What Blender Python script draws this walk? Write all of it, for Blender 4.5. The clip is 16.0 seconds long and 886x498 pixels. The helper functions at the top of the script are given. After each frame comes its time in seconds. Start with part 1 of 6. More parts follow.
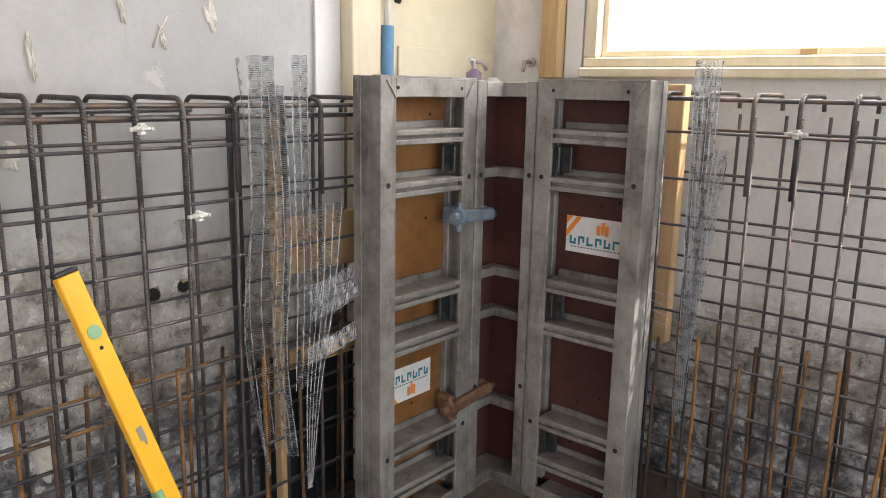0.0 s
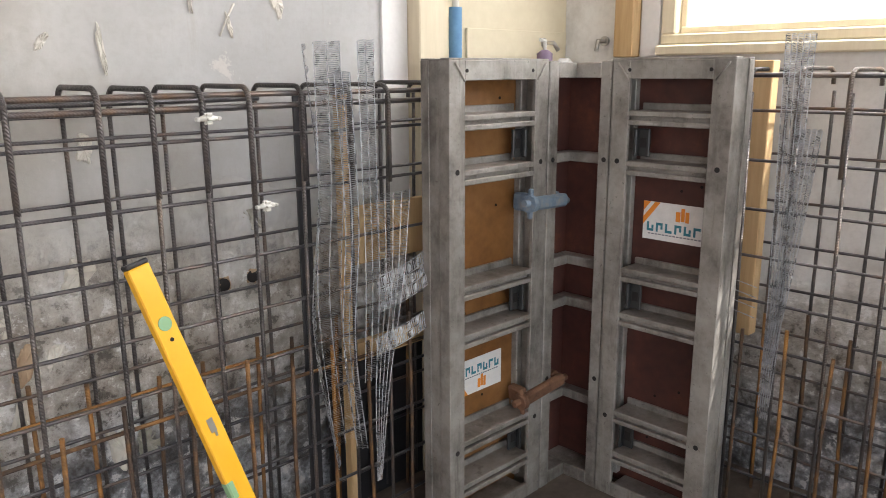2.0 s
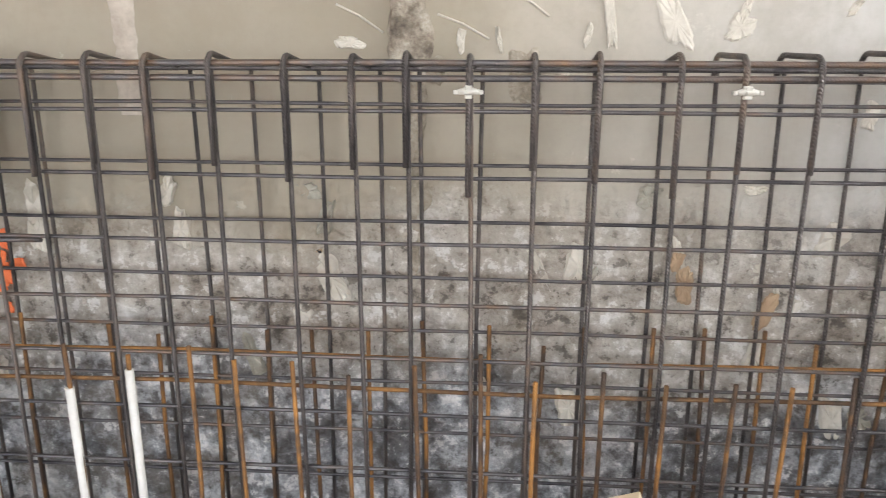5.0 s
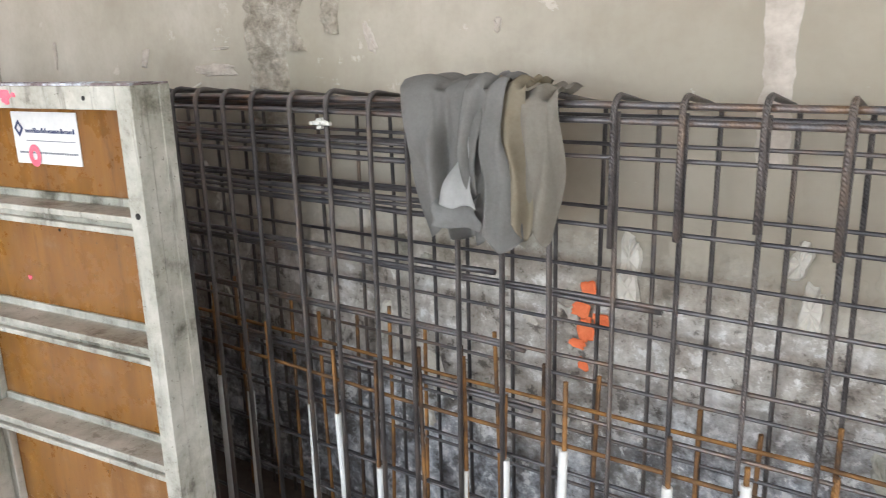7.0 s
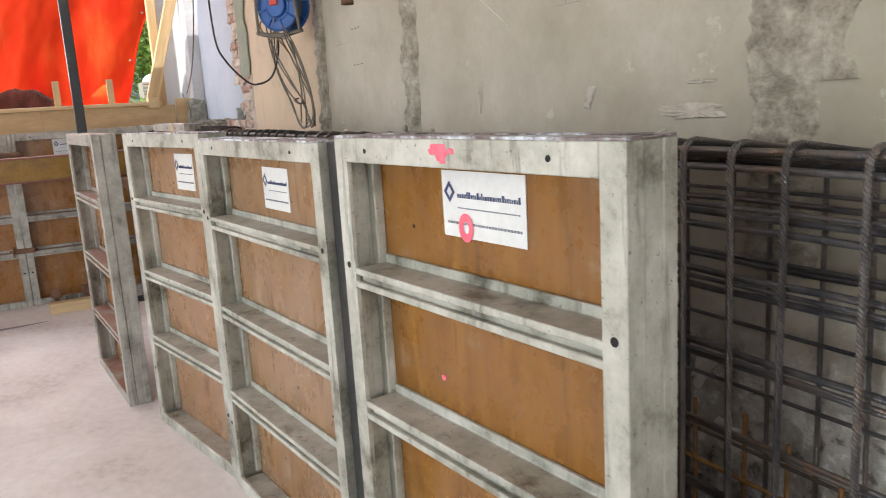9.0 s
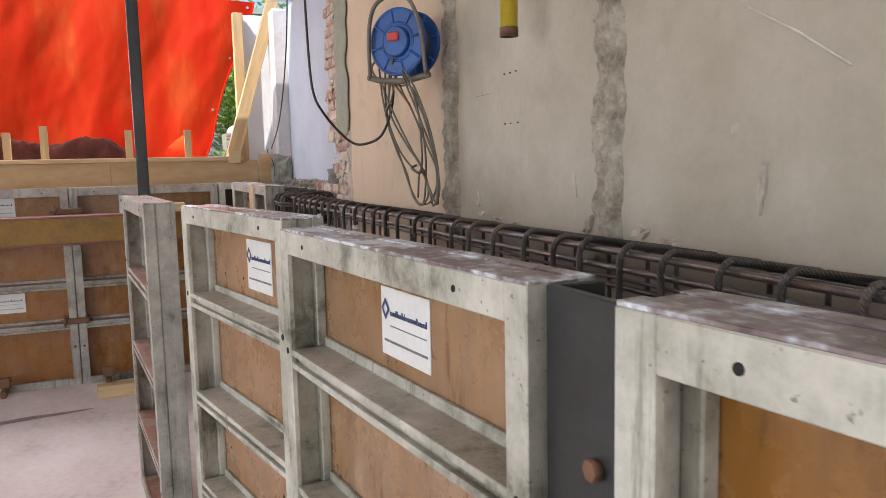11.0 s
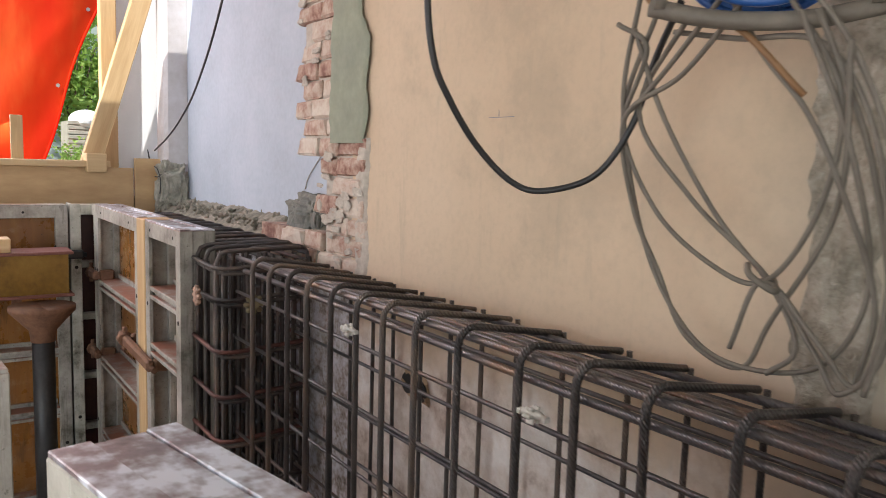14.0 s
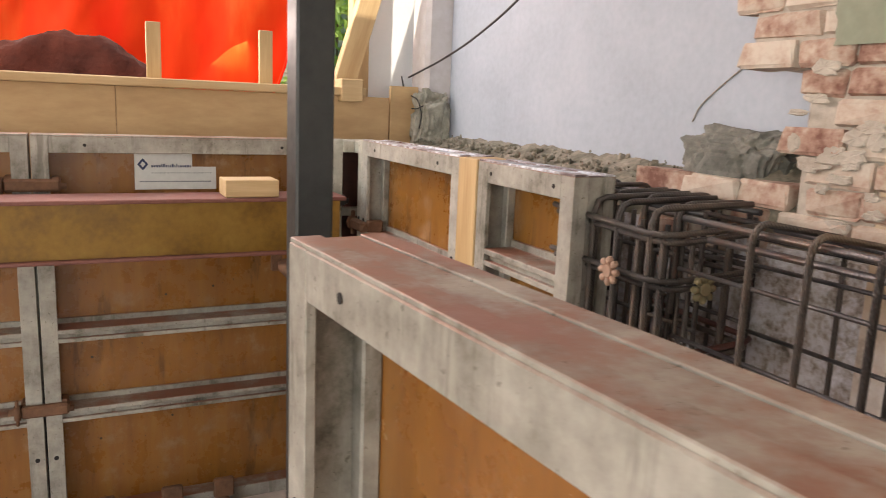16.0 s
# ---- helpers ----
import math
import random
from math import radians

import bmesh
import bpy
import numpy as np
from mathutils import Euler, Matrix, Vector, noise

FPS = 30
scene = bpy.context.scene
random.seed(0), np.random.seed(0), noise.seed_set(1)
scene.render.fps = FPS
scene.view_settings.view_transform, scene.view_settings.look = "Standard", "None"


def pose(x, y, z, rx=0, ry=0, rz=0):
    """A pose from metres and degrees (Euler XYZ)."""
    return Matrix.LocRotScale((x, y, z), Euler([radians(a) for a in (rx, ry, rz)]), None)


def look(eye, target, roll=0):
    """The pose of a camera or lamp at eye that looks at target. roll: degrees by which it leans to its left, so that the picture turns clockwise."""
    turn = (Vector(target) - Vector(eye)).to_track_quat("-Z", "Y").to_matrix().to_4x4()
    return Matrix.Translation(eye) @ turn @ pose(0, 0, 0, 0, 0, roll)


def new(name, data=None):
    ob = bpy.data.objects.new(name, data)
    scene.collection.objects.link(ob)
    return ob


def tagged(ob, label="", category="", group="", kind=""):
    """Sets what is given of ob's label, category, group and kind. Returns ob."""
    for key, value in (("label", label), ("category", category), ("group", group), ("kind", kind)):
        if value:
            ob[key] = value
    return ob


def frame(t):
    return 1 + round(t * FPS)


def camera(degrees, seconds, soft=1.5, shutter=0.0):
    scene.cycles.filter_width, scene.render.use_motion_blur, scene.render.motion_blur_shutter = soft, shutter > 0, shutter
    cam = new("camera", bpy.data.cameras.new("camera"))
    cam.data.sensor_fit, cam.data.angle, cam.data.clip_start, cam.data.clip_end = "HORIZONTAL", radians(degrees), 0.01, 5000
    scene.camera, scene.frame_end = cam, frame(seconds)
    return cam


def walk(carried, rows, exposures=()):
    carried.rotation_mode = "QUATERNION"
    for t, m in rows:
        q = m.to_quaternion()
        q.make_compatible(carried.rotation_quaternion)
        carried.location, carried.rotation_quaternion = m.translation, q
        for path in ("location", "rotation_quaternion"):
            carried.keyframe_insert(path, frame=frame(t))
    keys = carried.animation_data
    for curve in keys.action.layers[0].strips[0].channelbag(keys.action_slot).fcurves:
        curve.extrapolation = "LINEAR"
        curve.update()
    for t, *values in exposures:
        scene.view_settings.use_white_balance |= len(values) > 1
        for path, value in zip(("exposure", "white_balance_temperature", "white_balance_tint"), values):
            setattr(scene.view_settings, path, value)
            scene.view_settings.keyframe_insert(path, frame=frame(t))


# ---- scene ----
cam = camera(60.5, 16.0, 0.85, 0.15)
PATH = [
    (0, (1.003, 0.588, 1.505), (2.491, 1.857, 1.089), 1.1),
    (0.5, (1.006, 0.588, 1.505), (2.479, 1.872, 1.076), 0.8),
    (1, (1.014, 0.596, 1.504), (2.459, 1.909, 1.066), 0.4),
    (1.5, (1.04, 0.625, 1.502), (2.464, 1.957, 1.059), -0.1),
    (2, (1.05, 0.642, 1.501), (2.411, 2.035, 1.045), -0.3),
    (2.5, (1.05, 0.644, 1.502), (2.262, 2.164, 1.032), -0.4),
    (3, (1.04, 0.635, 1.503), (2.014, 2.313, 1.016), -0.2),
    (3.5, (1.027, 0.614, 1.498), (1.706, 2.429, 1.004), 0.0),
    (4, (0.977, 0.626, 1.49), (1.374, 2.52, 0.984), 0.4),
    (4.5, (0.925, 0.625, 1.485), (1.031, 2.554, 0.966), 0.4),
    (4.7, (0.892, 0.632, 1.49), (0.897, 2.561, 0.964), 0.3),
    (6.8, (0.224, 0.879, 1.559), (-0.781, 2.528, 1.04), -1.4),
    (7, (0.181, 0.899, 1.566), (-0.922, 2.488, 1.055), -1.5),
    (7.5, (0.048, 0.994, 1.563), (-1.253, 2.434, 1.077), -1.7),
    (8, (-0.096, 1.12, 1.558), (-1.557, 2.404, 1.094), -2.0),
    (8.5, (-0.344, 1.178, 1.553), (-1.946, 2.295, 1.118), -2.5),
    (9, (-0.59, 1.205, 1.575), (-2.32, 2.132, 1.191), -3.4),
    (9.5, (-0.831, 1.313, 1.587), (-2.653, 2.07, 1.262), -3.6),
    (9.7, (-0.914, 1.363, 1.607), (-2.757, 2.078, 1.302), -3.5),
    (11.8, (-2.407, 1.445, 1.685), (-4.191, 2.328, 1.498), 0.5),
    (12, (-2.564, 1.451, 1.711), (-4.324, 2.381, 1.524), 0.4),
    (12.5, (-2.933, 1.471, 1.737), (-4.635, 2.503, 1.543), 0.5),
    (13, (-3.294, 1.535, 1.758), (-4.955, 2.632, 1.566), 0.9),
    (13.5, (-3.602, 1.558, 1.764), (-5.238, 2.688, 1.556), 1.1),
    (14, (-3.962, 1.553, 1.762), (-5.593, 2.688, 1.538), 1.7),
    (14.5, (-4.293, 1.527, 1.747), (-5.941, 2.633, 1.5), 2.3),
    (15, (-4.542, 1.486, 1.735), (-6.217, 2.539, 1.442), 2.3),
    (15.5, (-4.816, 1.354, 1.718), (-6.53, 2.323, 1.367), 1.8),
    (16, (-5.077, 1.225, 1.661), (-6.842, 2.09, 1.29), 2.4),
]

walk(cam, [(t, look(eye, target, roll)) for t, eye, target, roll in PATH],
     exposures=((0.0, 0.66, 6400, 13), (2.5, 0.72, 6400, 13), (4.0, 0.83, 6500, 12), (4.7, 0.94, 6450, 12), (6.8, 1.07, 6050, 10), (7.5, 1.02, 6050, 10), (8.5, 0.86, 6250, 10), (9.0, 0.77, 6250, 9), (9.5, 0.55, 6300, 10), (12.0, 0.49, 6250, 14), (12.5, 0.52, 6050, 12), (13.0, 0.57, 6050, 13), (13.5, 0.65, 6200, 13), (14.5, 0.78, 6500, 8), (15.0, 0.86, 6950, 11), (16.0, 0.88, 7100, 11)))

# ---------- world, sun, large lights ----------
world = bpy.data.worlds.new("world")
scene.world = world
world.use_nodes = True
wn = world.node_tree
sky = wn.nodes.new("ShaderNodeTexSky")
sky.sky_type = 'NISHITA'
sky.sun_disc = False
sky.sun_elevation = radians(50.3)
sky.sun_rotation = radians(149.7)
wn.links.new(sky.outputs[0], wn.nodes["Background"].inputs[0])
wn.nodes["Background"].inputs[1].default_value = 0.14
sun = new("sun", bpy.data.lights.new("sun", 'SUN'))
sun.data.energy = 5.0
sun.data.angle = radians(0.6)
sun.data.color = (1.0, 0.95, 0.87)
sun.matrix_world = look((2.8, -4.8, 6.7), (0, 0, 0))


def daylight_lamp(name, eye, target, w, h, watts, color):
    ob = new(name, bpy.data.lights.new(name, 'AREA'))
    ob.data.shape, ob.data.size, ob.data.size_y = 'RECTANGLE', w, h
    ob.data.energy, ob.data.color = watts, color
    ob.matrix_world = look(eye, target)
    return ob


# added lamps for daylight: window, assumed unseen south opening, torn-out garden side
daylight_lamp("window_light", (3.9, 1.1, 2.3), (1.5, 1.0, 1.0), 1.9, 1.1, 34, (1.0, 0.99, 0.98))
daylight_lamp("south_fill_light", (-1.4, -3.95, 1.70), (-1.4, 2.0, 1.2), 6.0, 1.9, 125, (0.90, 0.96, 1.0))
daylight_lamp("garden_light", (-8.6, 0.0, 2.35), (-4.5, 0.6, 0.2), 4.2, 1.2, 62, (1.0, 0.94, 0.92))


# ---------- materials ----------
def material(name):
    m = bpy.data.materials.new(name)
    m.use_nodes = True
    nt = m.node_tree
    return m, nt, nt.nodes["Principled BSDF"]


def node(nt, kind, **props):
    n = nt.nodes.new(kind)
    for k, v in props.items():
        if k == "op":
            n.operation = v
        elif k == "data":
            n.data_type = v
        elif k == "blend":
            n.blend_type = v
    return n


def noise_tex(nt, vec, scale, detail=6.0, rough=0.6, stretch=None):
    n = nt.nodes.new("ShaderNodeTexNoise")
    n.inputs["Scale"].default_value = scale
    n.inputs["Detail"].default_value = detail
    n.inputs["Roughness"].default_value = rough
    if stretch:
        mp = nt.nodes.new("ShaderNodeMapping")
        mp.inputs["Scale"].default_value = stretch
        nt.links.new(vec, mp.inputs[0])
        vec = mp.outputs[0]
    nt.links.new(vec, n.inputs["Vector"])
    return n.outputs["Fac"]


def ramp(nt, fac, stops):
    r = nt.nodes.new("ShaderNodeValToRGB")
    e = r.color_ramp.elements
    e[0].position, e[0].color = stops[0][0], (*stops[0][1], 1)
    e[1].position, e[1].color = stops[-1][0], (*stops[-1][1], 1)
    for p, c in stops[1:-1]:
        q = e.new(p)
        q.color = (*c, 1)
    nt.links.new(fac, r.inputs[0])
    return r.outputs[0]


def mix(nt, fac, a, b, blend="MIX"):
    n = nt.nodes.new("ShaderNodeMix")
    n.data_type, n.blend_type = "RGBA", blend
    for sock, v in ((n.inputs[0], fac), (n.inputs[6], a), (n.inputs[7], b)):
        if isinstance(v, (int, float)):
            sock.default_value = v
        elif isinstance(v, tuple):
            sock.default_value = (*v, 1)
        else:
            nt.links.new(v, sock)
    return n.outputs[2]


def math_node(nt, op, a, b=0.0):
    n = nt.nodes.new("ShaderNodeMath")
    n.operation = op
    for sock, v in ((n.inputs[0], a), (n.inputs[1], b)):
        if isinstance(v, (int, float)):
            sock.default_value = v
        else:
            nt.links.new(v, sock)
    return n.outputs[0]


def smooth(nt, value, lo, hi, to0=0.0, to1=1.0):
    n = nt.nodes.new("ShaderNodeMapRange")
    n.interpolation_type = 'SMOOTHSTEP'
    nt.links.new(value, n.inputs[0])
    for i, v in enumerate((lo, hi, to0, to1)):
        n.inputs[1 + i].default_value = v
    return n.outputs[0]


def bump(nt, b, height, strength, distance=0.01):
    n = nt.nodes.new("ShaderNodeBump")
    n.inputs["Strength"].default_value = strength
    n.inputs["Distance"].default_value = distance
    nt.links.new(height, n.inputs["Height"])
    nt.links.new(n.outputs[0], b.inputs["Normal"])


def coords(nt):
    g = nt.nodes.new("ShaderNodeNewGeometry")
    return g.outputs["Position"]


def xyz(nt, vec):
    s = nt.nodes.new("ShaderNodeSeparateXYZ")
    nt.links.new(vec, s.inputs[0])
    return s.outputs


def mottled(name, stops, scale=6.0, rough=0.7, metal=0.0, fine=60.0, relief=0.25, stretch=None, dist=0.004, vary=0.0):
    """Two scales of noise over one ramp, with a fine relief."""
    m, nt, b = material(name)
    p = coords(nt)
    big = noise_tex(nt, p, scale, 5, 0.6, stretch)
    small = noise_tex(nt, p, fine, 4, 0.6, stretch)
    f = math_node(nt, 'ADD', math_node(nt, 'MULTIPLY', big, 0.7), math_node(nt, 'MULTIPLY', small, 0.3))
    if vary:
        info = nt.nodes.new("ShaderNodeObjectInfo")
        f = math_node(nt, 'ADD', f, math_node(nt, 'MULTIPLY', math_node(nt, 'SUBTRACT', info.outputs["Random"], 0.5), vary))
    nt.links.new(ramp(nt, f, stops), b.inputs["Base Color"])
    b.inputs["Metallic"].default_value = metal
    nt.links.new(smooth(nt, big, 0.3, 0.7, rough - 0.1, min(1, rough + 0.12)), b.inputs["Roughness"])
    bump(nt, b, f, relief, dist)
    return m


def plaster_material(name="old_plaster", pale=False):
    """Old painted plaster, scuffed; stripped to rough, dirty concrete further down, darkened with trench shade."""
    m, nt, b = material(name)
    p = coords(nt)
    s = xyz(nt, p)
    big = noise_tex(nt, p, 1.1, 6, 0.62)
    mid = noise_tex(nt, p, 7.0, 8, 0.68)
    fine = noise_tex(nt, p, 55.0, 5, 0.6)
    paint = ramp(nt, big, [(0.32, (0.33, 0.295, 0.225)), (0.5, (0.44, 0.40, 0.325)), (0.66, (0.535, 0.50, 0.42))])
    # the colour of the paint changes along the wall: cool grey, beige, pinkish
    cool = smooth(nt, s[0], 0.5, 2.3)
    paint = mix(nt, cool, paint, ramp(nt, big, [(0.3, (0.37, 0.365, 0.35)), (0.7, (0.53, 0.535, 0.53))]))
    # browner stretch, with a fall-off in brightness also put into the paint
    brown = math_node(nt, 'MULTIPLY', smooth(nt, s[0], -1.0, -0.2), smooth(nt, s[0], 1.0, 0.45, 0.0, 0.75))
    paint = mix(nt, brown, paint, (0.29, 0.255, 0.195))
    # East wall's paint is lightened here to carry the light it lacks
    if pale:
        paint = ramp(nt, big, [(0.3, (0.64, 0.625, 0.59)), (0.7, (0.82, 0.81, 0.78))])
    pink = smooth(nt, s[0], -4.35, -4.75)
    paint = mix(nt, pink, paint, ramp(nt, big, [(0.3, (0.54, 0.415, 0.285)), (0.7, (0.645, 0.515, 0.37))]))
    streak = noise_tex(nt, p, 3.0, 6, 0.7, (6.0, 1.0, 0.7))
    paint = mix(nt, smooth(nt, streak, 0.55, 0.75, 0.0, 0.35), paint, (0.34, 0.30, 0.23))
    chips = math_node(nt, 'MULTIPLY', smooth(nt, mid, 0.62, 0.66, 0.0, 0.4), smooth(nt, s[0], -3.6, -2.6))
    paint = mix(nt, chips, paint, (0.68, 0.65, 0.58))
    # stripped zone below the old dado line
    edge = math_node(nt, 'ADD', s[2], math_node(nt, 'MULTIPLY', math_node(nt, 'SUBTRACT', big, 0.5), 0.7))
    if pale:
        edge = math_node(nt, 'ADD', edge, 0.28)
    rough_zone = math_node(nt, 'MULTIPLY', smooth(nt, edge, 1.12, 0.85), smooth(nt, s[0], -4.2, -2.6, 0.25, 1.0))
    crust = noise_tex(nt, p, 19.0, 7, 0.72)
    raw = ramp(nt, math_node(nt, 'ADD', math_node(nt, 'MULTIPLY', mid, 0.55), math_node(nt, 'MULTIPLY', crust, 0.45)), [(0.36, (0.15, 0.125, 0.10)), (0.45, (0.40, 0.36, 0.31)), (0.53, (0.55, 0.52, 0.47)), (0.61, (0.82, 0.80, 0.76))])
    # dirty crust towards the floor, darkened further to stand for the unlit trench
    foot_shade = math_node(nt, 'MULTIPLY', smooth(nt, edge, 0.74, 0.48, 0.0, 0.9), smooth(nt, s[0], -4.6, -3.0))
    raw = mix(nt, foot_shade, raw, ramp(nt, math_node(nt, 'ADD', math_node(nt, 'MULTIPLY', mid, 0.5), math_node(nt, 'MULTIPLY', crust, 0.5)), [(0.38, (0.03, 0.03, 0.035)), (0.47, (0.15, 0.155, 0.17)), (0.55, (0.48, 0.50, 0.53)), (0.62, (0.80, 0.81, 0.83))]))
    # whitish unpainted foot, lifted further in colour for light missing behind the cage
    bare = math_node(nt, 'MULTIPLY', smooth(nt, edge, 1.36, 1.20), smooth(nt, s[0], -2.8, -4.2))
    paint = mix(nt, bare, paint, ramp(nt, mid, [(0.34, (0.42, 0.33, 0.27)), (0.45, (0.72, 0.65, 0.58)), (0.58, (0.88, 0.85, 0.81))]))
    raw = mix(nt, smooth(nt, crust, 0.565, 0.60, 0.0, 0.6), raw, (0.86, 0.85, 0.83))
    raw = mix(nt, smooth(nt, crust, 0.43, 0.385, 0.0, 0.65), raw, (0.09, 0.08, 0.07))
    col = mix(nt, rough_zone, paint, raw)
    stain = noise_tex(nt, p, 2.4, 7, 0.65)
    col = mix(nt, smooth(nt, stain, 0.5, 0.66, 0.0, 0.30), col, (0.27, 0.23, 0.17))
    col = mix(nt, smooth(nt, fine, 0.4, 0.75, 0.0, 0.12), col, (0.25, 0.22, 0.18))
    nt.links.new(col, b.inputs["Base Color"])
    b.inputs["Roughness"].default_value = 0.85
    h = math_node(nt, 'ADD', math_node(nt, 'MULTIPLY', fine, math_node(nt, 'ADD', 0.03, math_node(nt, 'MULTIPLY', rough_zone, 0.25))), math_node(nt, 'MULTIPLY', math_node(nt, 'ADD', mid, math_node(nt, 'MULTIPLY', crust, 0.6)), math_node(nt, 'ADD', 0.14, math_node(nt, 'MULTIPLY', rough_zone, 3.2))))
    bump(nt, b, h, 0.8, 0.012)
    return m


def rebar_material(name, stops, metal=0.6, rough=0.45, ribbed=0.38):
    m, nt, b = material(name)
    p = coords(nt)
    s = xyz(nt, p)
    along = math_node(nt, 'ADD', math_node(nt, 'ADD', s[0], s[2]), s[1])
    ribs = math_node(nt, 'SINE', math_node(nt, 'MULTIPLY', along, 2 * math.pi / 0.0085))
    n = noise_tex(nt, p, 9.0, 5, 0.65)
    info = nt.nodes.new("ShaderNodeObjectInfo")
    f = math_node(nt, 'ADD', n, math_node(nt, 'MULTIPLY', math_node(nt, 'SUBTRACT', info.outputs["Random"], 0.5), 0.25))
    nt.links.new(ramp(nt, f, stops), b.inputs["Base Color"])
    b.inputs["Metallic"].default_value = metal
    b.inputs["Roughness"].default_value = rough
    bump(nt, b, ribs, ribbed, 0.0011)
    return m


def plain(name, col, rough=0.5, metal=0.0, trans=0.0):
    m, nt, b = material(name)
    b.inputs["Base Color"].default_value = (*col, 1)
    b.inputs["Roughness"].default_value = rough
    b.inputs["Metallic"].default_value = metal
    b.inputs["Transmission Weight"].default_value = trans
    return m


def wood_material(name, a, c, scale=14.0, stretch=(1, 1, 0.08), rough=0.65):
    m, nt, b = material(name)
    tc = nt.nodes.new("ShaderNodeTexCoord")
    g = noise_tex(nt, tc.outputs["Object"], scale, 6, 0.6, stretch)
    k = noise_tex(nt, tc.outputs["Object"], scale * 6, 4, 0.6, stretch)
    f = math_node(nt, 'ADD', math_node(nt, 'MULTIPLY', g, 0.7), math_node(nt, 'MULTIPLY', k, 0.3))
    nt.links.new(ramp(nt, f, [(0.35, a), (0.65, c)]), b.inputs["Base Color"])
    b.inputs["Roughness"].default_value = rough
    bump(nt, b, f, 0.2, 0.003)
    return m


def ply_material(name="film_faced_plywood", worn=0.45, floor_glare=0.0):
    """Film-faced plywood, orange brown, rubbed pale by cement."""
    m, nt, b = material(name)
    p = coords(nt)
    big = noise_tex(nt, p, 2.2, 5, 0.6)
    grain = noise_tex(nt, p, 20, 5, 0.65, (1.0, 1.0, 0.12))
    dust = noise_tex(nt, p, 5.5, 8, 0.72)
    c = ramp(nt, grain, [(0.3, (0.145, 0.062, 0.009)), (0.55, (0.235, 0.108, 0.015)), (0.75, (0.31, 0.155, 0.03))])
    info = nt.nodes.new("ShaderNodeObjectInfo")
    c = mix(nt, smooth(nt, info.outputs["Random"], 0.0, 1.0, 0.0, 0.5), c, (0.34, 0.135, 0.045))
    c = mix(nt, smooth(nt, dust, 0.54, 0.72, 0.0, worn), c, (0.46, 0.33, 0.22))
    # paler tint painted in for the bright floor reflected at a low angle
    if floor_glare:
        c = mix(nt, smooth(nt, big, 0.3, 0.7, floor_glare * 0.5, floor_glare * 1.4), c, (0.50, 0.36, 0.27))
    drip = noise_tex(nt, p, 11, 6, 0.7, (1.0, 1.0, 0.2))
    c = mix(nt, smooth(nt, drip, 0.56, 0.66, 0.0, 0.6), c, (0.10, 0.045, 0.015))
    speck = noise_tex(nt, p, 70, 3, 0.6)
    c = mix(nt, smooth(nt, speck, 0.68, 0.72, 0.0, 0.8), c, (0.05, 0.03, 0.02))
    c = mix(nt, smooth(nt, big, 0.6, 0.75, 0.0, 0.4), c, (0.16, 0.07, 0.03))
    nt.links.new(c, b.inputs["Base Color"])
    nt.links.new(smooth(nt, dust, 0.4, 0.7, 0.24, 0.55), b.inputs["Roughness"])
    bump(nt, b, dust, 0.12, 0.004)
    return m


def frame_material(name, base, dusty, dark, rusty=0.0, metal=0.35):
    """Galvanised formwork steel with cement smears, scratches and some red dust on top."""
    m, nt, b = material(name)
    p = coords(nt)
    big = noise_tex(nt, p, 4.0, 7, 0.68)
    scr = noise_tex(nt, p, 26.0, 6, 0.7, (1.0, 1.0, 0.15))
    sp = noise_tex(nt, p, 90.0, 3, 0.6)
    mid = noise_tex(nt, p, 13.0, 7, 0.72)
    c = ramp(nt, math_node(nt, 'ADD', math_node(nt, 'MULTIPLY', big, 0.6), math_node(nt, 'MULTIPLY', mid, 0.4)), [(0.37, dark), (0.46, base), (0.6, dusty)])
    c = mix(nt, smooth(nt, scr, 0.5, 0.72, 0.0, 0.6), c, dusty)
    c = mix(nt, smooth(nt, sp, 0.64, 0.72, 0.0, 0.7), c, dark)
    drip = noise_tex(nt, p, 16.0, 6, 0.7, (1.0, 1.0, 0.1))
    c = mix(nt, smooth(nt, drip, 0.57, 0.68, 0.0, 0.55), c, dark)
    if rusty:
        geo = nt.nodes.new("ShaderNodeNewGeometry")
        up = xyz(nt, geo.outputs["Normal"])[2]
        c = mix(nt, math_node(nt, 'MULTIPLY', smooth(nt, up, 0.5, 0.9), smooth(nt, big, 0.62, 0.42, 0.15, rusty)), c, (0.31, 0.135, 0.09))
    nt.links.new(c, b.inputs["Base Color"])
    b.inputs["Metallic"].default_value = metal
    nt.links.new(smooth(nt, big, 0.3, 0.7, 0.42, 0.75), b.inputs["Roughness"])
    bump(nt, b, math_node(nt, 'ADD', scr, big), 0.2, 0.004)
    return m


PLASTER = plaster_material()
PLASTER_EAST = plaster_material("lifted_grey_plaster", True)
FLOOR = mottled("dusty_concrete_floor", [(0.3, (0.44, 0.36, 0.32)), (0.44, (0.66, 0.57, 0.53)), (0.58, (0.76, 0.68, 0.64)), (0.72, (0.83, 0.77, 0.73))], 1.6, 0.8, fine=22, relief=0.4)
CEIL = mottled("ceiling_plaster", [(0.3, (0.66, 0.65, 0.63)), (0.7, (0.80, 0.79, 0.77))], 2.0, 0.9)
# White render dimmed to blue-grey and sheet kept bright: daylight difference in the colours
WHITE_WALL = mottled("dimmed_white_render", [(0.3, (0.35, 0.395, 0.46)), (0.5, (0.42, 0.47, 0.54)), (0.7, (0.49, 0.53, 0.60))], 2.5, 0.85, fine=40, relief=0.25)
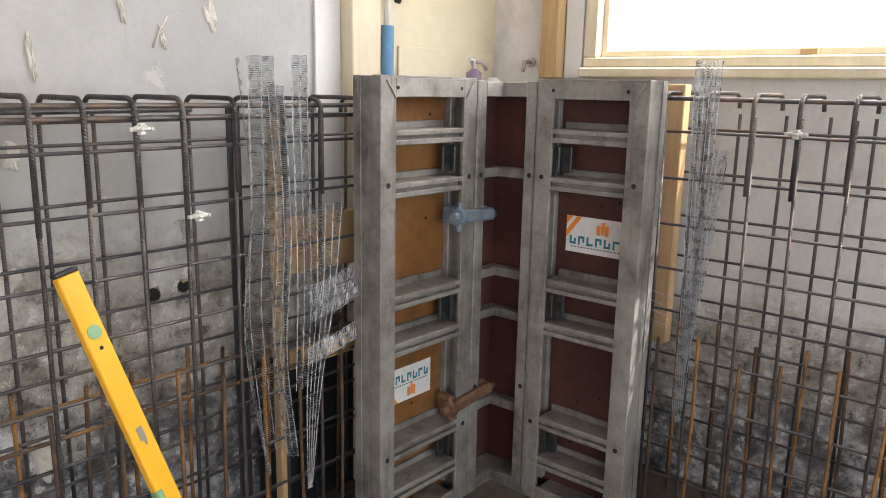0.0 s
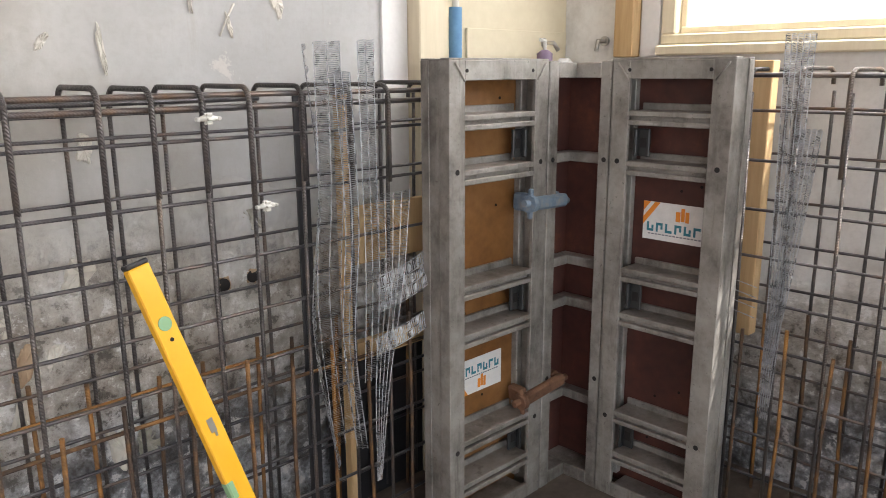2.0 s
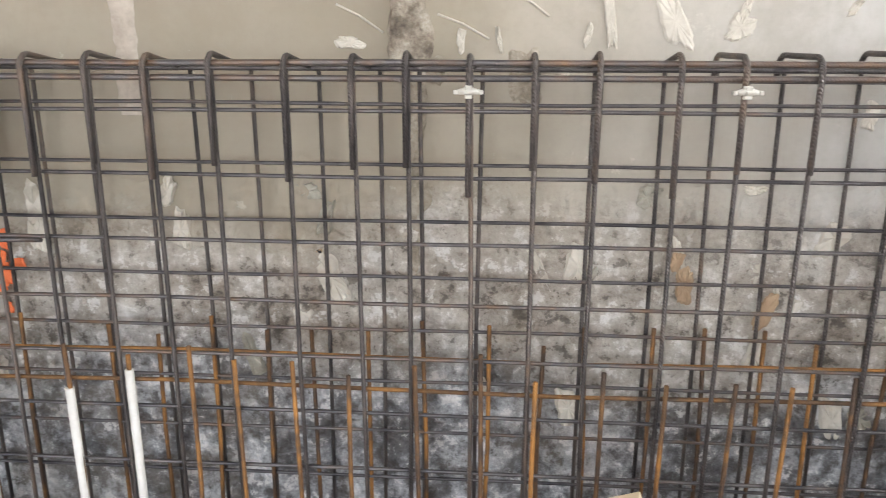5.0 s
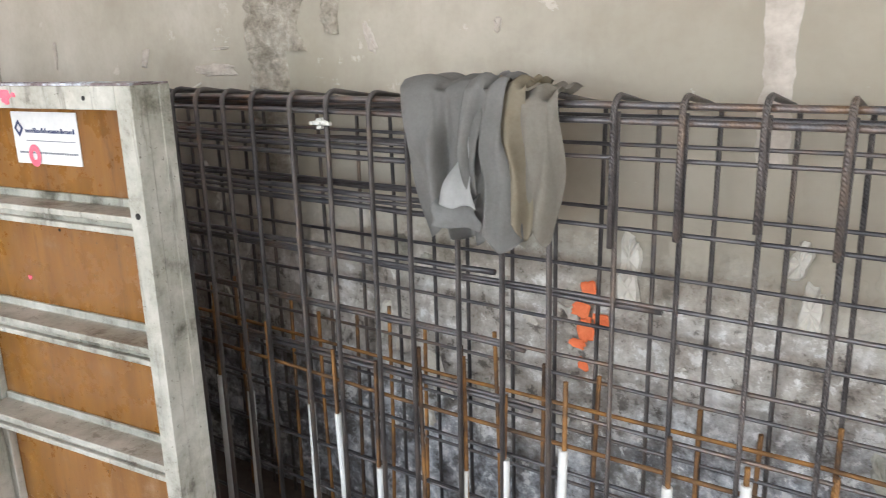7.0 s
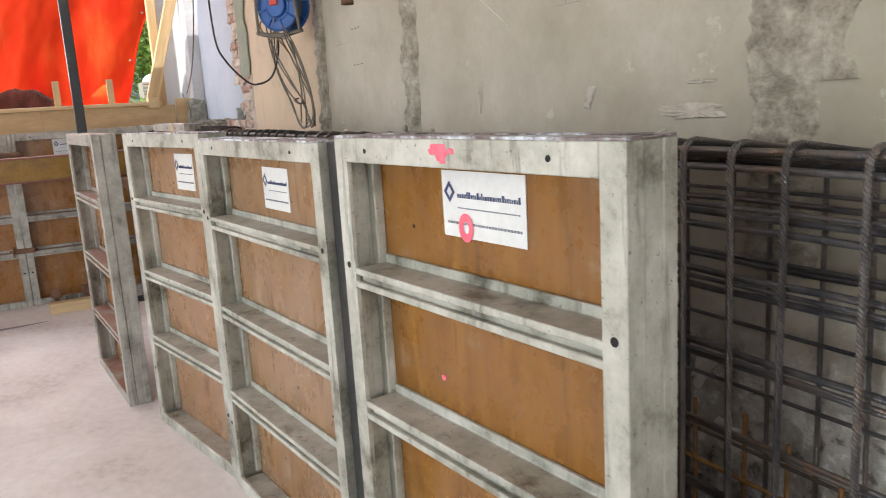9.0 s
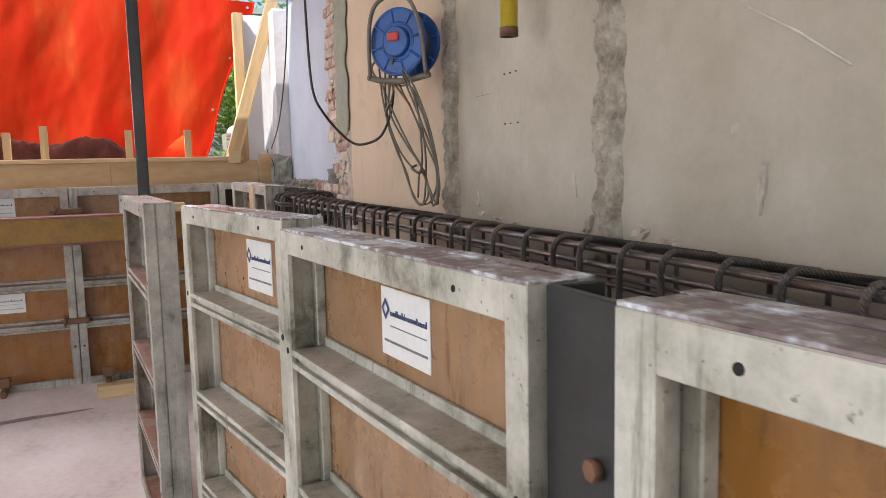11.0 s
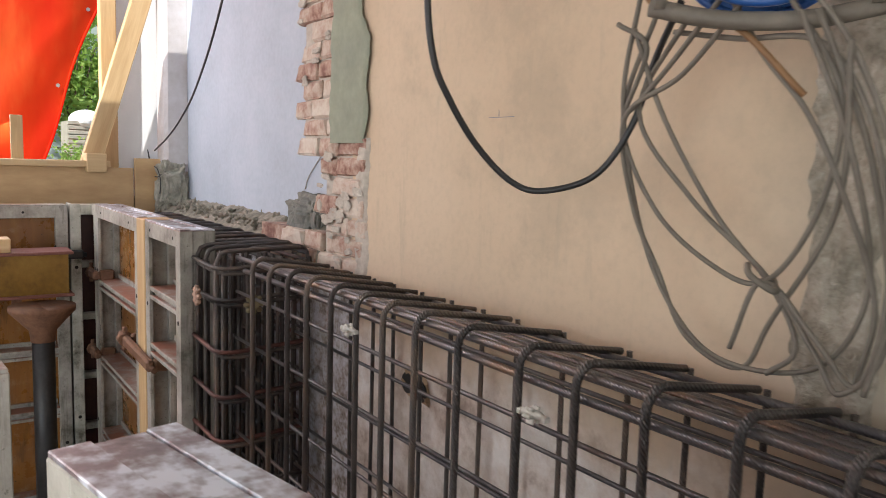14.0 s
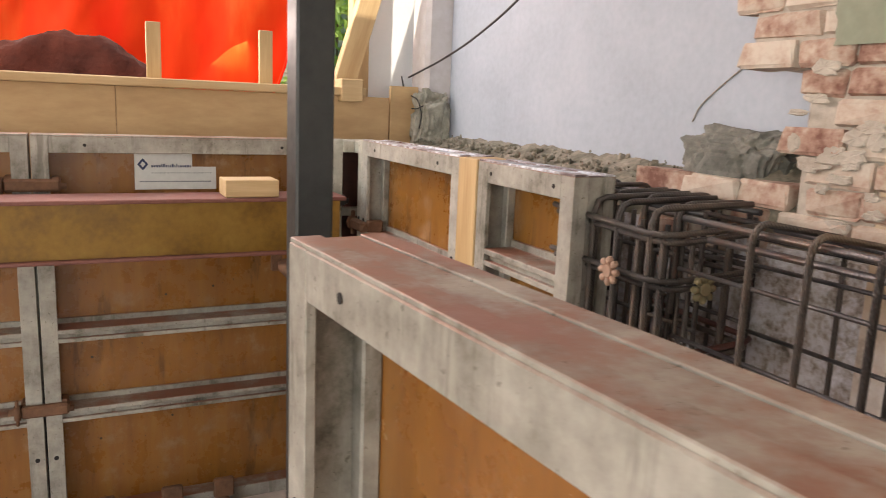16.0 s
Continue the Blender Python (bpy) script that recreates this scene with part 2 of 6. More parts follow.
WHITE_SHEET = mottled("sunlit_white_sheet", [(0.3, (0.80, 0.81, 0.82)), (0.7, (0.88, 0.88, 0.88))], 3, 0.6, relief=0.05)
CREAM_WALL = mottled("cream_plaster", [(0.3, (0.62, 0.54, 0.38)), (0.7, (0.74, 0.67, 0.50))], 2.0, 0.8, fine=30, relief=0.15)
ROUGH = mottled("torn_mortar", [(0.25, (0.15, 0.14, 0.11)), (0.45, (0.30, 0.29, 0.24)), (0.6, (0.42, 0.40, 0.34)), (0.75, (0.58, 0.55, 0.48))], 14, 0.95, fine=70, relief=0.9, dist=0.012)
SCAR = mottled("torn_brown_coat", [(0.36, (0.19, 0.165, 0.125)), (0.46, (0.29, 0.255, 0.20)), (0.55, (0.38, 0.34, 0.275)), (0.66, (0.49, 0.45, 0.38))], 18, 0.95, fine=90, relief=1.0, dist=0.016)
DARK_SCAR = mottled("dark_torn_coat", [(0.33, (0.07, 0.055, 0.04)), (0.45, (0.19, 0.16, 0.125)), (0.56, (0.36, 0.32, 0.26)), (0.68, (0.56, 0.52, 0.45))], 14, 0.95, fine=60, relief=0.9, dist=0.016)
LIME = mottled("lime_smear", [(0.3, (0.34, 0.29, 0.24)), (0.7, (0.58, 0.53, 0.46))], 18, 0.95, fine=70, relief=0.8)
PALE_CHIP = mottled("bare_gypsum", [(0.3, (0.48, 0.45, 0.385)), (0.7, (0.70, 0.67, 0.60))], 18, 0.9, fine=80, relief=0.7)
TAN_CHIP = mottled("bare_brown_coat", [(0.3, (0.30, 0.20, 0.12)), (0.7, (0.48, 0.36, 0.24))], 18, 0.9, fine=80, relief=0.7)
BRICK = mottled("old_red_brick", [(0.28, (0.19, 0.085, 0.06)), (0.40, (0.38, 0.235, 0.18)), (0.50, (0.49, 0.375, 0.30)), (0.66, (0.60, 0.53, 0.45))], 18, 0.92, fine=60, relief=0.8, vary=0.22)
WHITEWASH = mottled("flaking_whitewash_on_rubble", [(0.33, (0.16, 0.14, 0.12)), (0.43, (0.40, 0.36, 0.33)), (0.52, (0.62, 0.62, 0.65)), (0.62, (0.78, 0.80, 0.86))], 15, 0.9, fine=60, relief=0.9, dist=0.012)
RUBBLE = mottled("rubble_stone", [(0.28, (0.07, 0.07, 0.05)), (0.45, (0.20, 0.185, 0.14)), (0.6, (0.35, 0.31, 0.25)), (0.75, (0.50, 0.45, 0.38))], 16, 0.95, fine=60, relief=0.8)
REBAR = rebar_material("ribbed_steel", [(0.3, (0.05, 0.046, 0.046)), (0.55, (0.115, 0.103, 0.097)), (0.75, (0.19, 0.143, 0.11))], 0.5, 0.42, 0.7)
REBAR_H = rebar_material("ribbed_steel_long", [(0.3, (0.06, 0.058, 0.064)), (0.52, (0.135, 0.128, 0.13)), (0.68, (0.17, 0.125, 0.10)), (0.84, (0.26, 0.155, 0.08))], 0.6, 0.28, 0.3)
RUST_RED = rebar_material("red_rusted_steel", [(0.3, (0.07, 0.038, 0.034)), (0.55, (0.15, 0.06, 0.048)), (0.75, (0.22, 0.10, 0.075))], 0.3, 0.5)
RUST = rebar_material("rusty_ribbed_steel", [(0.34, (0.07, 0.046, 0.032)), (0.5, (0.155, 0.082, 0.035)), (0.7, (0.37, 0.175, 0.045))], 0.1, 0.8)
SLEEVE = mottled("white_plastic_sleeve", [(0.3, (0.58, 0.58, 0.55)), (0.7, (0.74, 0.74, 0.71))], 20, 0.5)
WHEEL_TAN = mottled("tan_plastic_wheel", [(0.3, (0.34, 0.21, 0.15)), (0.7, (0.48, 0.32, 0.24))], 30, 0.6)
WHEEL_PALE = mottled("dull_olive_plastic_wheel", [(0.3, (0.24, 0.21, 0.12)), (0.7, (0.36, 0.32, 0.20))], 30, 0.6)
SPACER = mottled("pale_plastic_spacer", [(0.3, (0.50, 0.49, 0.44)), (0.7, (0.66, 0.65, 0.60))], 30, 0.6)
FRAME = frame_material("galvanised_frame", (0.36, 0.355, 0.295), (0.57, 0.56, 0.495), (0.105, 0.10, 0.072), 0.08, 0.2)
# Brown grime, with blue-white patches painted in for sky reflected on the rails
FRAME_TOP = mottled("frame_edge_grime_and_sky_sheen", [(0.38, (0.12, 0.09, 0.09)), (0.475, (0.25, 0.20, 0.205)), (0.525, (0.45, 0.46, 0.50)), (0.575, (0.72, 0.77, 0.84))], 5.0, 0.36, 0.3, fine=40, relief=0.2)
FRAME_RED = frame_material("galvanised_frame_red_dust", (0.28, 0.265, 0.23), (0.46, 0.44, 0.39), (0.10, 0.092, 0.07), 1.0, 0.2)
FRAME_OLD = frame_material("worn_steel_frame", (0.215, 0.20, 0.18), (0.35, 0.335, 0.305), (0.115, 0.104, 0.09), 0.05, 0.35)
PLY = ply_material()
PLY_GLARE = ply_material("glare_lightened_plywood", 0.45, 0.32)
PLY_AGED = mottled("aged_brown_plywood", [(0.3, (0.12, 0.05, 0.016)), (0.5, (0.215, 0.098, 0.03)), (0.7, (0.30, 0.15, 0.055))], 4, 0.45, fine=30, relief=0.15)
# Red plywood with the corner's shade taken into its colour
PLY_DARK = mottled("shade_dark_red_plywood", [(0.3, (0.035, 0.015, 0.014)), (0.55, (0.085, 0.030, 0.022)), (0.75, (0.18, 0.062, 0.032))], 4, 0.5, fine=30, relief=0.15)
LABEL = mottled("white_sticker", [(0.3, (0.68, 0.68, 0.66)), (0.7, (0.78, 0.78, 0.76))], 30, 0.45, relief=0.05)
NAVY = plain("navy_print", (0.03, 0.045, 0.12), 0.5)
GREY_INK = plain("grey_print", (0.18, 0.19, 0.22), 0.5)
TEAL = plain("teal_print", (0.03, 0.20, 0.26), 0.5)
ORANGE_INK = plain("orange_print", (0.75, 0.26, 0.03), 0.5)
PINK = mottled("pink_spray_paint", [(0.3, (0.80, 0.10, 0.16)), (0.7, (0.90, 0.20, 0.26))], 25, 0.7)
ORANGE_SPRAY = mottled("orange_spray_paint", [(0.3, (0.75, 0.14, 0.04)), (0.7, (0.85, 0.24, 0.09))], 25, 0.7)
HOLE = plain("dark_hole", (0.015, 0.013, 0.012), 0.9)
DARK_STEEL = mottled("dark_painted_steel", [(0.3, (0.020, 0.022, 0.023)), (0.7, (0.05, 0.052, 0.052))], 12, 0.45, 0.3)
ZINC = mottled("bright_zinc_lath", [(0.36, (0.26, 0.27, 0.28)), (0.5, (0.50, 0.52, 0.54)), (0.64, (0.80, 0.82, 0.84))], 40, 0.32, 0.7)
ZINC_BRIGHT = mottled("bright_zinc_rib", [(0.3, (0.34, 0.36, 0.38)), (0.7, (0.62, 0.64, 0.67))], 30, 0.3, 0.75)
CAST = mottled("rusty_cast_clamp", [(0.3, (0.10, 0.048, 0.028)), (0.7, (0.27, 0.145, 0.085))], 25, 0.75, 0.3)
BLUE_CAST = mottled("worn_blue_clamp", [(0.3, (0.08, 0.13, 0.20)), (0.5, (0.16, 0.22, 0.28)), (0.7, (0.30, 0.28, 0.26))], 25, 0.6, 0.2)
WOOD = wood_material("spruce", (0.42, 0.27, 0.12), (0.60, 0.43, 0.23))
WOOD_PALE = wood_material("pale_planed_wood", (0.60, 0.50, 0.33), (0.74, 0.64, 0.46))
WOOD_Y = wood_material("spruce_board", (0.46, 0.31, 0.15), (0.62, 0.46, 0.26), 14, (1, 0.08, 1))
WOOD_CREAM = wood_material("cream_painted_wood", (0.62, 0.54, 0.38), (0.74, 0.66, 0.49))
FACE_PLY = wood_material("raw_plywood", (0.42, 0.27, 0.13), (0.58, 0.40, 0.21), 6, (1, 0.3, 1))
YELLOW = mottled("yellow_level_paint", [(0.3, (0.78, 0.40, 0.015)), (0.7, (0.86, 0.47, 0.025))], 10, 0.4, relief=0.05)
GREEN_VIAL = plain("green_vial", (0.25, 0.42, 0.24), 0.2)
BLACK_PLASTIC = plain("black_plastic", (0.02, 0.02, 0.022), 0.45)
BROWN_STEEL = mottled("brown_painted_beam", [(0.3, (0.13, 0.065, 0.012)), (0.5, (0.22, 0.12, 0.018)), (0.7, (0.27, 0.16, 0.03))], 5, 0.45, 0.2, fine=40, relief=0.15)
BEAM_TOP = mottled("oxide_red_flange", [(0.3, (0.14, 0.05, 0.04)), (0.7, (0.26, 0.11, 0.09))], 8, 0.6, 0.2)
CLOTH = mottled("grey_worn_cloth", [(0.3, (0.23, 0.225, 0.21)), (0.7, (0.35, 0.34, 0.32))], 8, 0.95, fine=120, relief=0.4)
CLOTH_BEIGE = mottled("beige_lining", [(0.3, (0.34, 0.29, 0.20)), (0.7, (0.46, 0.40, 0.30))], 12, 0.95, fine=120, relief=0.4)
CLOTH_WHITE = mottled("white_lining", [(0.3, (0.50, 0.50, 0.48)), (0.7, (0.66, 0.66, 0.64))], 12, 0.95, fine=120, relief=0.3)
REEL_BLUE = mottled("blue_reel_plastic", [(0.3, (0.015, 0.06, 0.22)), (0.7, (0.03, 0.12, 0.38))], 10, 0.4, relief=0.05)
REEL_RED = plain("red_socket", (0.5, 0.05, 0.03), 0.5)
CABLE_GREY = mottled("grey_brown_cable", [(0.3, (0.10, 0.085, 0.065)), (0.7, (0.20, 0.175, 0.14))], 14, 0.6)
CABLE_BLACK = plain("black_cable", (0.02, 0.02, 0.02), 0.5)
PIPE_BLUE = mottled("blue_foam_sleeve", [(0.3, (0.08, 0.20, 0.36)), (0.7, (0.14, 0.29, 0.46))], 18, 0.7)
PIPE_GREY = mottled("dull_white_pipe", [(0.3, (0.50, 0.48, 0.42)), (0.7, (0.64, 0.62, 0.56))], 18, 0.5)
PIPE_YELLOW = mottled("yellow_pipe", [(0.3, (0.42, 0.30, 0.02)), (0.7, (0.60, 0.45, 0.04))], 18, 0.5)
CHROME = plain("dull_chrome", (0.5, 0.48, 0.45), 0.35, 0.9)
# Soil reddened and darkened: the tarpaulin's glow and shade are in its colour
SOIL = mottled("soil_in_tarp_glow", [(0.3, (0.014, 0.0035, 0.0025)), (0.7, (0.045, 0.012, 0.008))], 5, 0.95, fine=30, relief=0.9, dist=0.03)
SOIL.node_tree.nodes["Principled BSDF"].inputs["Specular IOR Level"].default_value = 0.05
GROUND = mottled("garden_ground", [(0.3, (0.07, 0.07, 0.035)), (0.7, (0.20, 0.17, 0.11))], 1.2, 0.95, fine=14, relief=0.6, dist=0.02)
LEAF = mottled("garden_leaves", [(0.3, (0.09, 0.17, 0.03)), (0.5, (0.20, 0.32, 0.06)), (0.7, (0.38, 0.46, 0.12))], 9, 0.55, fine=60, relief=0.1)
_nt = LEAF.node_tree
_t = _nt.nodes.new("ShaderNodeBsdfTranslucent")
_t.inputs[0].default_value = (0.42, 0.60, 0.14, 1)
_m = _nt.nodes.new("ShaderNodeMixShader")
_m.inputs[0].default_value = 0.35
_nt.links.new(_nt.nodes["Principled BSDF"].outputs[0], _m.inputs[1])
_nt.links.new(_t.outputs[0], _m.inputs[2])
_nt.links.new(_m.outputs[0], _nt.nodes["Material Output"].inputs[0])
BARK = mottled("bark", [(0.3, (0.08, 0.06, 0.04)), (0.7, (0.2, 0.15, 0.1))], 12, 0.9)
SHED = mottled("green_grey_cladding", [(0.3, (0.30, 0.37, 0.37)), (0.7, (0.46, 0.52, 0.52))], 4, 0.7)
CRATE = mottled("woven_crate", [(0.3, (0.28, 0.26, 0.20)), (0.7, (0.42, 0.40, 0.32))], 20, 0.8)


def tarp_material():
    m, nt, b = material("orange_tarpaulin")
    p = coords(nt)
    n = noise_tex(nt, p, 2.0, 5, 0.6, (1, 1.6, 0.5))
    c = ramp(nt, n, [(0.3, (0.88, 0.025, 0.006)), (0.55, (0.93, 0.055, 0.010)), (0.75, (0.96, 0.15, 0.03))])
    nt.links.new(c, b.inputs["Base Color"])
    b.inputs["Roughness"].default_value = 0.5
    b.inputs["Specular IOR Level"].default_value = 0.15
    t = nt.nodes.new("ShaderNodeBsdfTranslucent")
    nt.links.new(c, t.inputs["Color"])
    ms = nt.nodes.new("ShaderNodeMixShader")
    ms.inputs[0].default_value = 0.58
    nt.links.new(b.outputs[0], ms.inputs[1])
    nt.links.new(t.outputs[0], ms.inputs[2])
    nt.links.new(ms.outputs[0], nt.nodes["Material Output"].inputs[0])
    return m


TARP = tarp_material()
GLASS = plain("window_glass", (1, 1, 1), 0.03, 0.0, 1.0)


# ---------- mesh helpers ----------
def part(name, bm, mat, parent=None, label="", at=None):
    me = bpy.data.meshes.new(name)
    bm.to_mesh(me)
    bm.free()
    me.materials.append(mat)
    ob = new(name, me)
    if parent:
        ob.parent = parent
    if at is not None:
        ob.matrix_basis = at
    if label:
        ob["label"] = label
    return ob


def shared(name, me, parent, at):
    ob = new(name, me)
    ob.parent = parent
    ob.matrix_basis = at
    return ob


def thing(name, at=None, label="", category="", group="", kind=""):
    ob = new(name)
    ob.empty_display_size = 0.1
    if at is not None:
        ob.matrix_basis = at
    return tagged(ob, label, category, group, kind)


def add_box(bm, a, b, bevel=0.0):
    x0, y0, z0 = a
    x1, y1, z1 = b
    v = [bm.verts.new(c) for c in ((x0, y0, z0), (x1, y0, z0), (x1, y1, z0), (x0, y1, z0), (x0, y0, z1), (x1, y0, z1), (x1, y1, z1), (x0, y1, z1))]
    f = [bm.faces.new([v[i] for i in q]) for q in ((3, 2, 1, 0), (4, 5, 6, 7), (0, 1, 5, 4), (1, 2, 6, 5), (2, 3, 7, 6), (3, 0, 4, 7))]
    if bevel:
        edges = {e for q in f for e in q.edges}
        bmesh.ops.bevel(bm, geom=list(edges), offset=bevel, segments=1, affect='EDGES', clamp_overlap=True)


def boxes(*items, bevel=0.0):
    bm = bmesh.new()
    for a, b in items:
        add_box(bm, a, b, bevel)
    return bm


def extruded(outline, axis, a, b, bevel=0.002):
    """A closed outline drawn in the two other axes, pushed along x or z from a to b."""
    bm = bmesh.new()
    put = (lambda p, q: (q, p[0], p[1])) if axis == "x" else (lambda p, q: (p[0], p[1], q))
    lo = [bm.verts.new(put(p, a)) for p in outline]
    hi = [bm.verts.new(put(p, b)) for p in outline]
    n = len(outline)
    for k in range(n):
        bm.faces.new((lo[k], lo[(k + 1) % n], hi[(k + 1) % n], hi[k]))
    bm.faces.new(lo[::-1])
    bm.faces.new(hi)
    bmesh.ops.recalc_face_normals(bm, faces=bm.faces[:])
    if bevel:
        bmesh.ops.bevel(bm, geom=bm.edges[:], offset=bevel, segments=1, affect='EDGES', clamp_overlap=True)
    return bm


def add_tube(bm, pts, r, seg=7, caps=True):
    pts = [Vector(p) for p in pts]
    rings = []
    up = None
    for i, p in enumerate(pts):
        d = (pts[min(i + 1, len(pts) - 1)] - pts[max(i - 1, 0)]).normalized()
        if up is None:
            up = Vector((0, 0, 1)) if abs(d.z) < 0.9 else Vector((1, 0, 0))
        side = d.cross(up).normalized()
        up = side.cross(d).normalized()
        rad = r[i] if isinstance(r, (list, tuple)) else r
        rings.append([bm.verts.new(p + rad * (math.cos(2 * math.pi * k / seg) * side + math.sin(2 * math.pi * k / seg) * up)) for k in range(seg)])
    for a, b in zip(rings, rings[1:]):
        for k in range(seg):
            f = bm.faces.new((a[k], a[(k + 1) % seg], b[(k + 1) % seg], b[k]))
            f.smooth = True
    if caps:
        bm.faces.new(rings[0][::-1])
        bm.faces.new(rings[-1])


def tube(pts, r, seg=7):
    bm = bmesh.new()
    add_tube(bm, pts, r, seg)
    return bm


def smooth_path(pts, steps=8):
    """Catmull-Rom through the points."""
    p = [Vector(q) for q in pts]
    p = [2 * p[0] - p[1]] + p + [2 * p[-1] - p[-2]]
    out = []
    for i in range(1, len(p) - 2):
        for k in range(steps):
            t = k / steps
            a, b, c, d = p[i - 1], p[i], p[i + 1], p[i + 2]
            out.append(0.5 * (2 * b + (c - a) * t + (2 * a - 5 * b + 4 * c - d) * t * t + (3 * b - a - 3 * c + d) * t ** 3))
    out.append(p[-2])
    return out


def disc_y(bm, x, y, z, r, depth=0.004, seg=12):
    """A short plug whose axis is y."""
    add_tube(bm, [(x, y, z), (x, y + depth, z)], r, seg)


def blob_patch(name, x, z, w, h, y, mat, parent, seed, thick=0.012, n=26, slant=0.0):
    """A ragged flat flake or scar on a wall that faces -y."""
    rnd = random.Random(seed)
    bm = bmesh.new()
    ring, inner = [], []
    for k in range(n):
        a = 2 * math.pi * k / n
        q = 0.9 + 0.45 * noise.noise((math.cos(a) * 1.3, math.sin(a) * 1.3, seed * 3.7)) + 0.16 * (rnd.random() - 0.5)
        cx, cz = math.cos(a), math.sin(a)
        sx = math.copysign(abs(cx) ** 0.7, cx) * w / 2 * q
        sz = math.copysign(abs(cz) ** 0.7, cz) * h / 2 * q
        sx += sz * slant
        ring.append(bm.verts.new((x + sx, y, z + sz)))
        inner.append(bm.verts.new((x + sx * 0.8, y - thick * (0.5 + rnd.random()), z + sz * 0.85)))
    mid = bm.verts.new((x, y - thick * 0.9, z))
    for k in range(n):
        j = (k + 1) % n
        bm.faces.new((ring[k], ring[j], inner[j], inner[k]))
        bm.faces.new((inner[k], inner[j], mid))
    return part(name, bm, mat, parent)


def rough_strip(name, x0, x1, z0, z1, y, mat, parent, seed, proud=0.02, cols=5, rows=44):
    """A vertical ragged scar of torn mortar with uneven relief."""
    bm = bmesh.new()
    grid = []
    rows = max(rows, int((z1 - z0) / 0.013))
    cols = max(cols, int((x1 - x0) / 0.012))
    amp = 0.022 + 0.16 * max(0.0, x1 - x0 - 0.1)
    for r in range(rows + 1):
        z = z0 + (z1 - z0) * r / rows
        l = amp * noise.noise((z * 7, seed, 0)) + 0.4 * amp * noise.noise((z * 31, seed, 4))
        q = amp * 1.3 * noise.noise((z * 7, seed, 9)) + 0.4 * amp * noise.noise((z * 29, seed, 5))
        line = []
        for c in range(cols + 1):
            x = x0 + l + (x1 + q - x0 - l) * c / cols
            k = 0.5 + 0.5 * noise.noise((x * 14, seed, z * 11)) + 0.35 * noise.noise((x * 45, seed, z * 40)) + 0.2 * noise.noise((x * 110, seed, z * 100))
            line.append(bm.verts.new((x, y + 0.004 if c in (0, cols) else y - proud * max(0.05, k), z)))
        grid.append(line)
    for lo, hi in zip(grid, grid[1:]):
        for c in range(cols):
            f = bm.faces.new((lo[c], lo[c + 1], hi[c + 1], hi[c]))
            f.smooth = True
    return part(name, bm, mat, parent)


# ---------- the large structure ----------
WALL_Y = 2.66
EAST_X = 3.74
floor = tagged(part("floor", boxes(((-8.3, -4.2, -0.2), (4.1, 3.2, 0.0))), FLOOR), "dusty pale concrete floor slab", "floor", kind="structure")
# Unseen ceiling, added and whitened to bounce light into the room
ceiling = tagged(part("ceiling", boxes(((-8.06, -4.2, 2.95), (4.1, 3.2, 3.0))), CEIL), "unseen plain plaster ceiling added over the room", "ceiling", kind="structure")
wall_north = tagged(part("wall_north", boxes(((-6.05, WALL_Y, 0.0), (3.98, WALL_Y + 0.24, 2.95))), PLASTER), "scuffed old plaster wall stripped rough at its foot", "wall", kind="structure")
# Unseen wall added behind the camera, opened wide for the south fill light
wall_south = tagged(part("wall_south", boxes(((-8.3, -4.25, 0.0), (4.0, -4.02, 0.75)), ((-8.3, -4.25, 2.75), (4.0, -4.02, 2.95)), ((-8.3, -4.25, 0.75), (-5.6, -4.02, 2.75)), ((1.6, -4.25, 0.75), (4.0, -4.02, 2.75))), CREAM_WALL), "unseen plaster wall added with a wide opening for fill light", "wall", kind="structure")
# east wall with its window opening
WY0, WY1, WZ0, WZ1 = -0.1, 2.195, 1.60, 2.72
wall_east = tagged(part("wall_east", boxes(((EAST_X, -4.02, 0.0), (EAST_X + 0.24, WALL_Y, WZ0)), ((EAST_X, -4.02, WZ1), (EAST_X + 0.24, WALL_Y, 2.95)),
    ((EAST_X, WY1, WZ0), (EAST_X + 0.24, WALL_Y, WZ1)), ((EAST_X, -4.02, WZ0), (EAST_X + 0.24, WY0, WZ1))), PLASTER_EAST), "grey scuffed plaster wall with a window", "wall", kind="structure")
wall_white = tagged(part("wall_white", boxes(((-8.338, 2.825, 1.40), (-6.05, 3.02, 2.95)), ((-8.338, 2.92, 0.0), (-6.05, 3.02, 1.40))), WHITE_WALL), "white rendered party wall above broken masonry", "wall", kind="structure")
PIER = mottled("grey_white_pier_plaster", [(0.3, (0.42, 0.39, 0.375)), (0.5, (0.54, 0.515, 0.51)), (0.7, (0.64, 0.625, 0.64))], 4, 0.85, fine=30, relief=0.25)
# Brown base strip, its colour darkened for the unlit trench under the rebar
FOOTING = mottled("shade_brown_footing", [(0.3, (0.055, 0.042, 0.035)), (0.5, (0.11, 0.085, 0.068)), (0.7, (0.20, 0.155, 0.12))], 3, 0.85, fine=30, relief=0.6)
tagged(part("footing", boxes(((-8.3, 2.22, -0.1), (2.2, 2.92, 0.004)), ((2.2, 0.2, -0.1), (3.74, 2.66, 0.004))), FOOTING), "brown footing under the rebar, darkened with trench shade", "footing", kind="structure")
pier = tagged(part("wall_pier", boxes(((-8.52, 2.70, 1.45), (-8.342, 3.02, 2.95)), bevel=0.02), PIER), "chipped plaster pier beside the opening", "pier", kind="structure")
ground = tagged(part("ground", boxes(((-260, -200, 1.2), (-8.42, 200, 1.52))), GROUND), "garden soil outside the dug-out room", "ground", kind="structure")


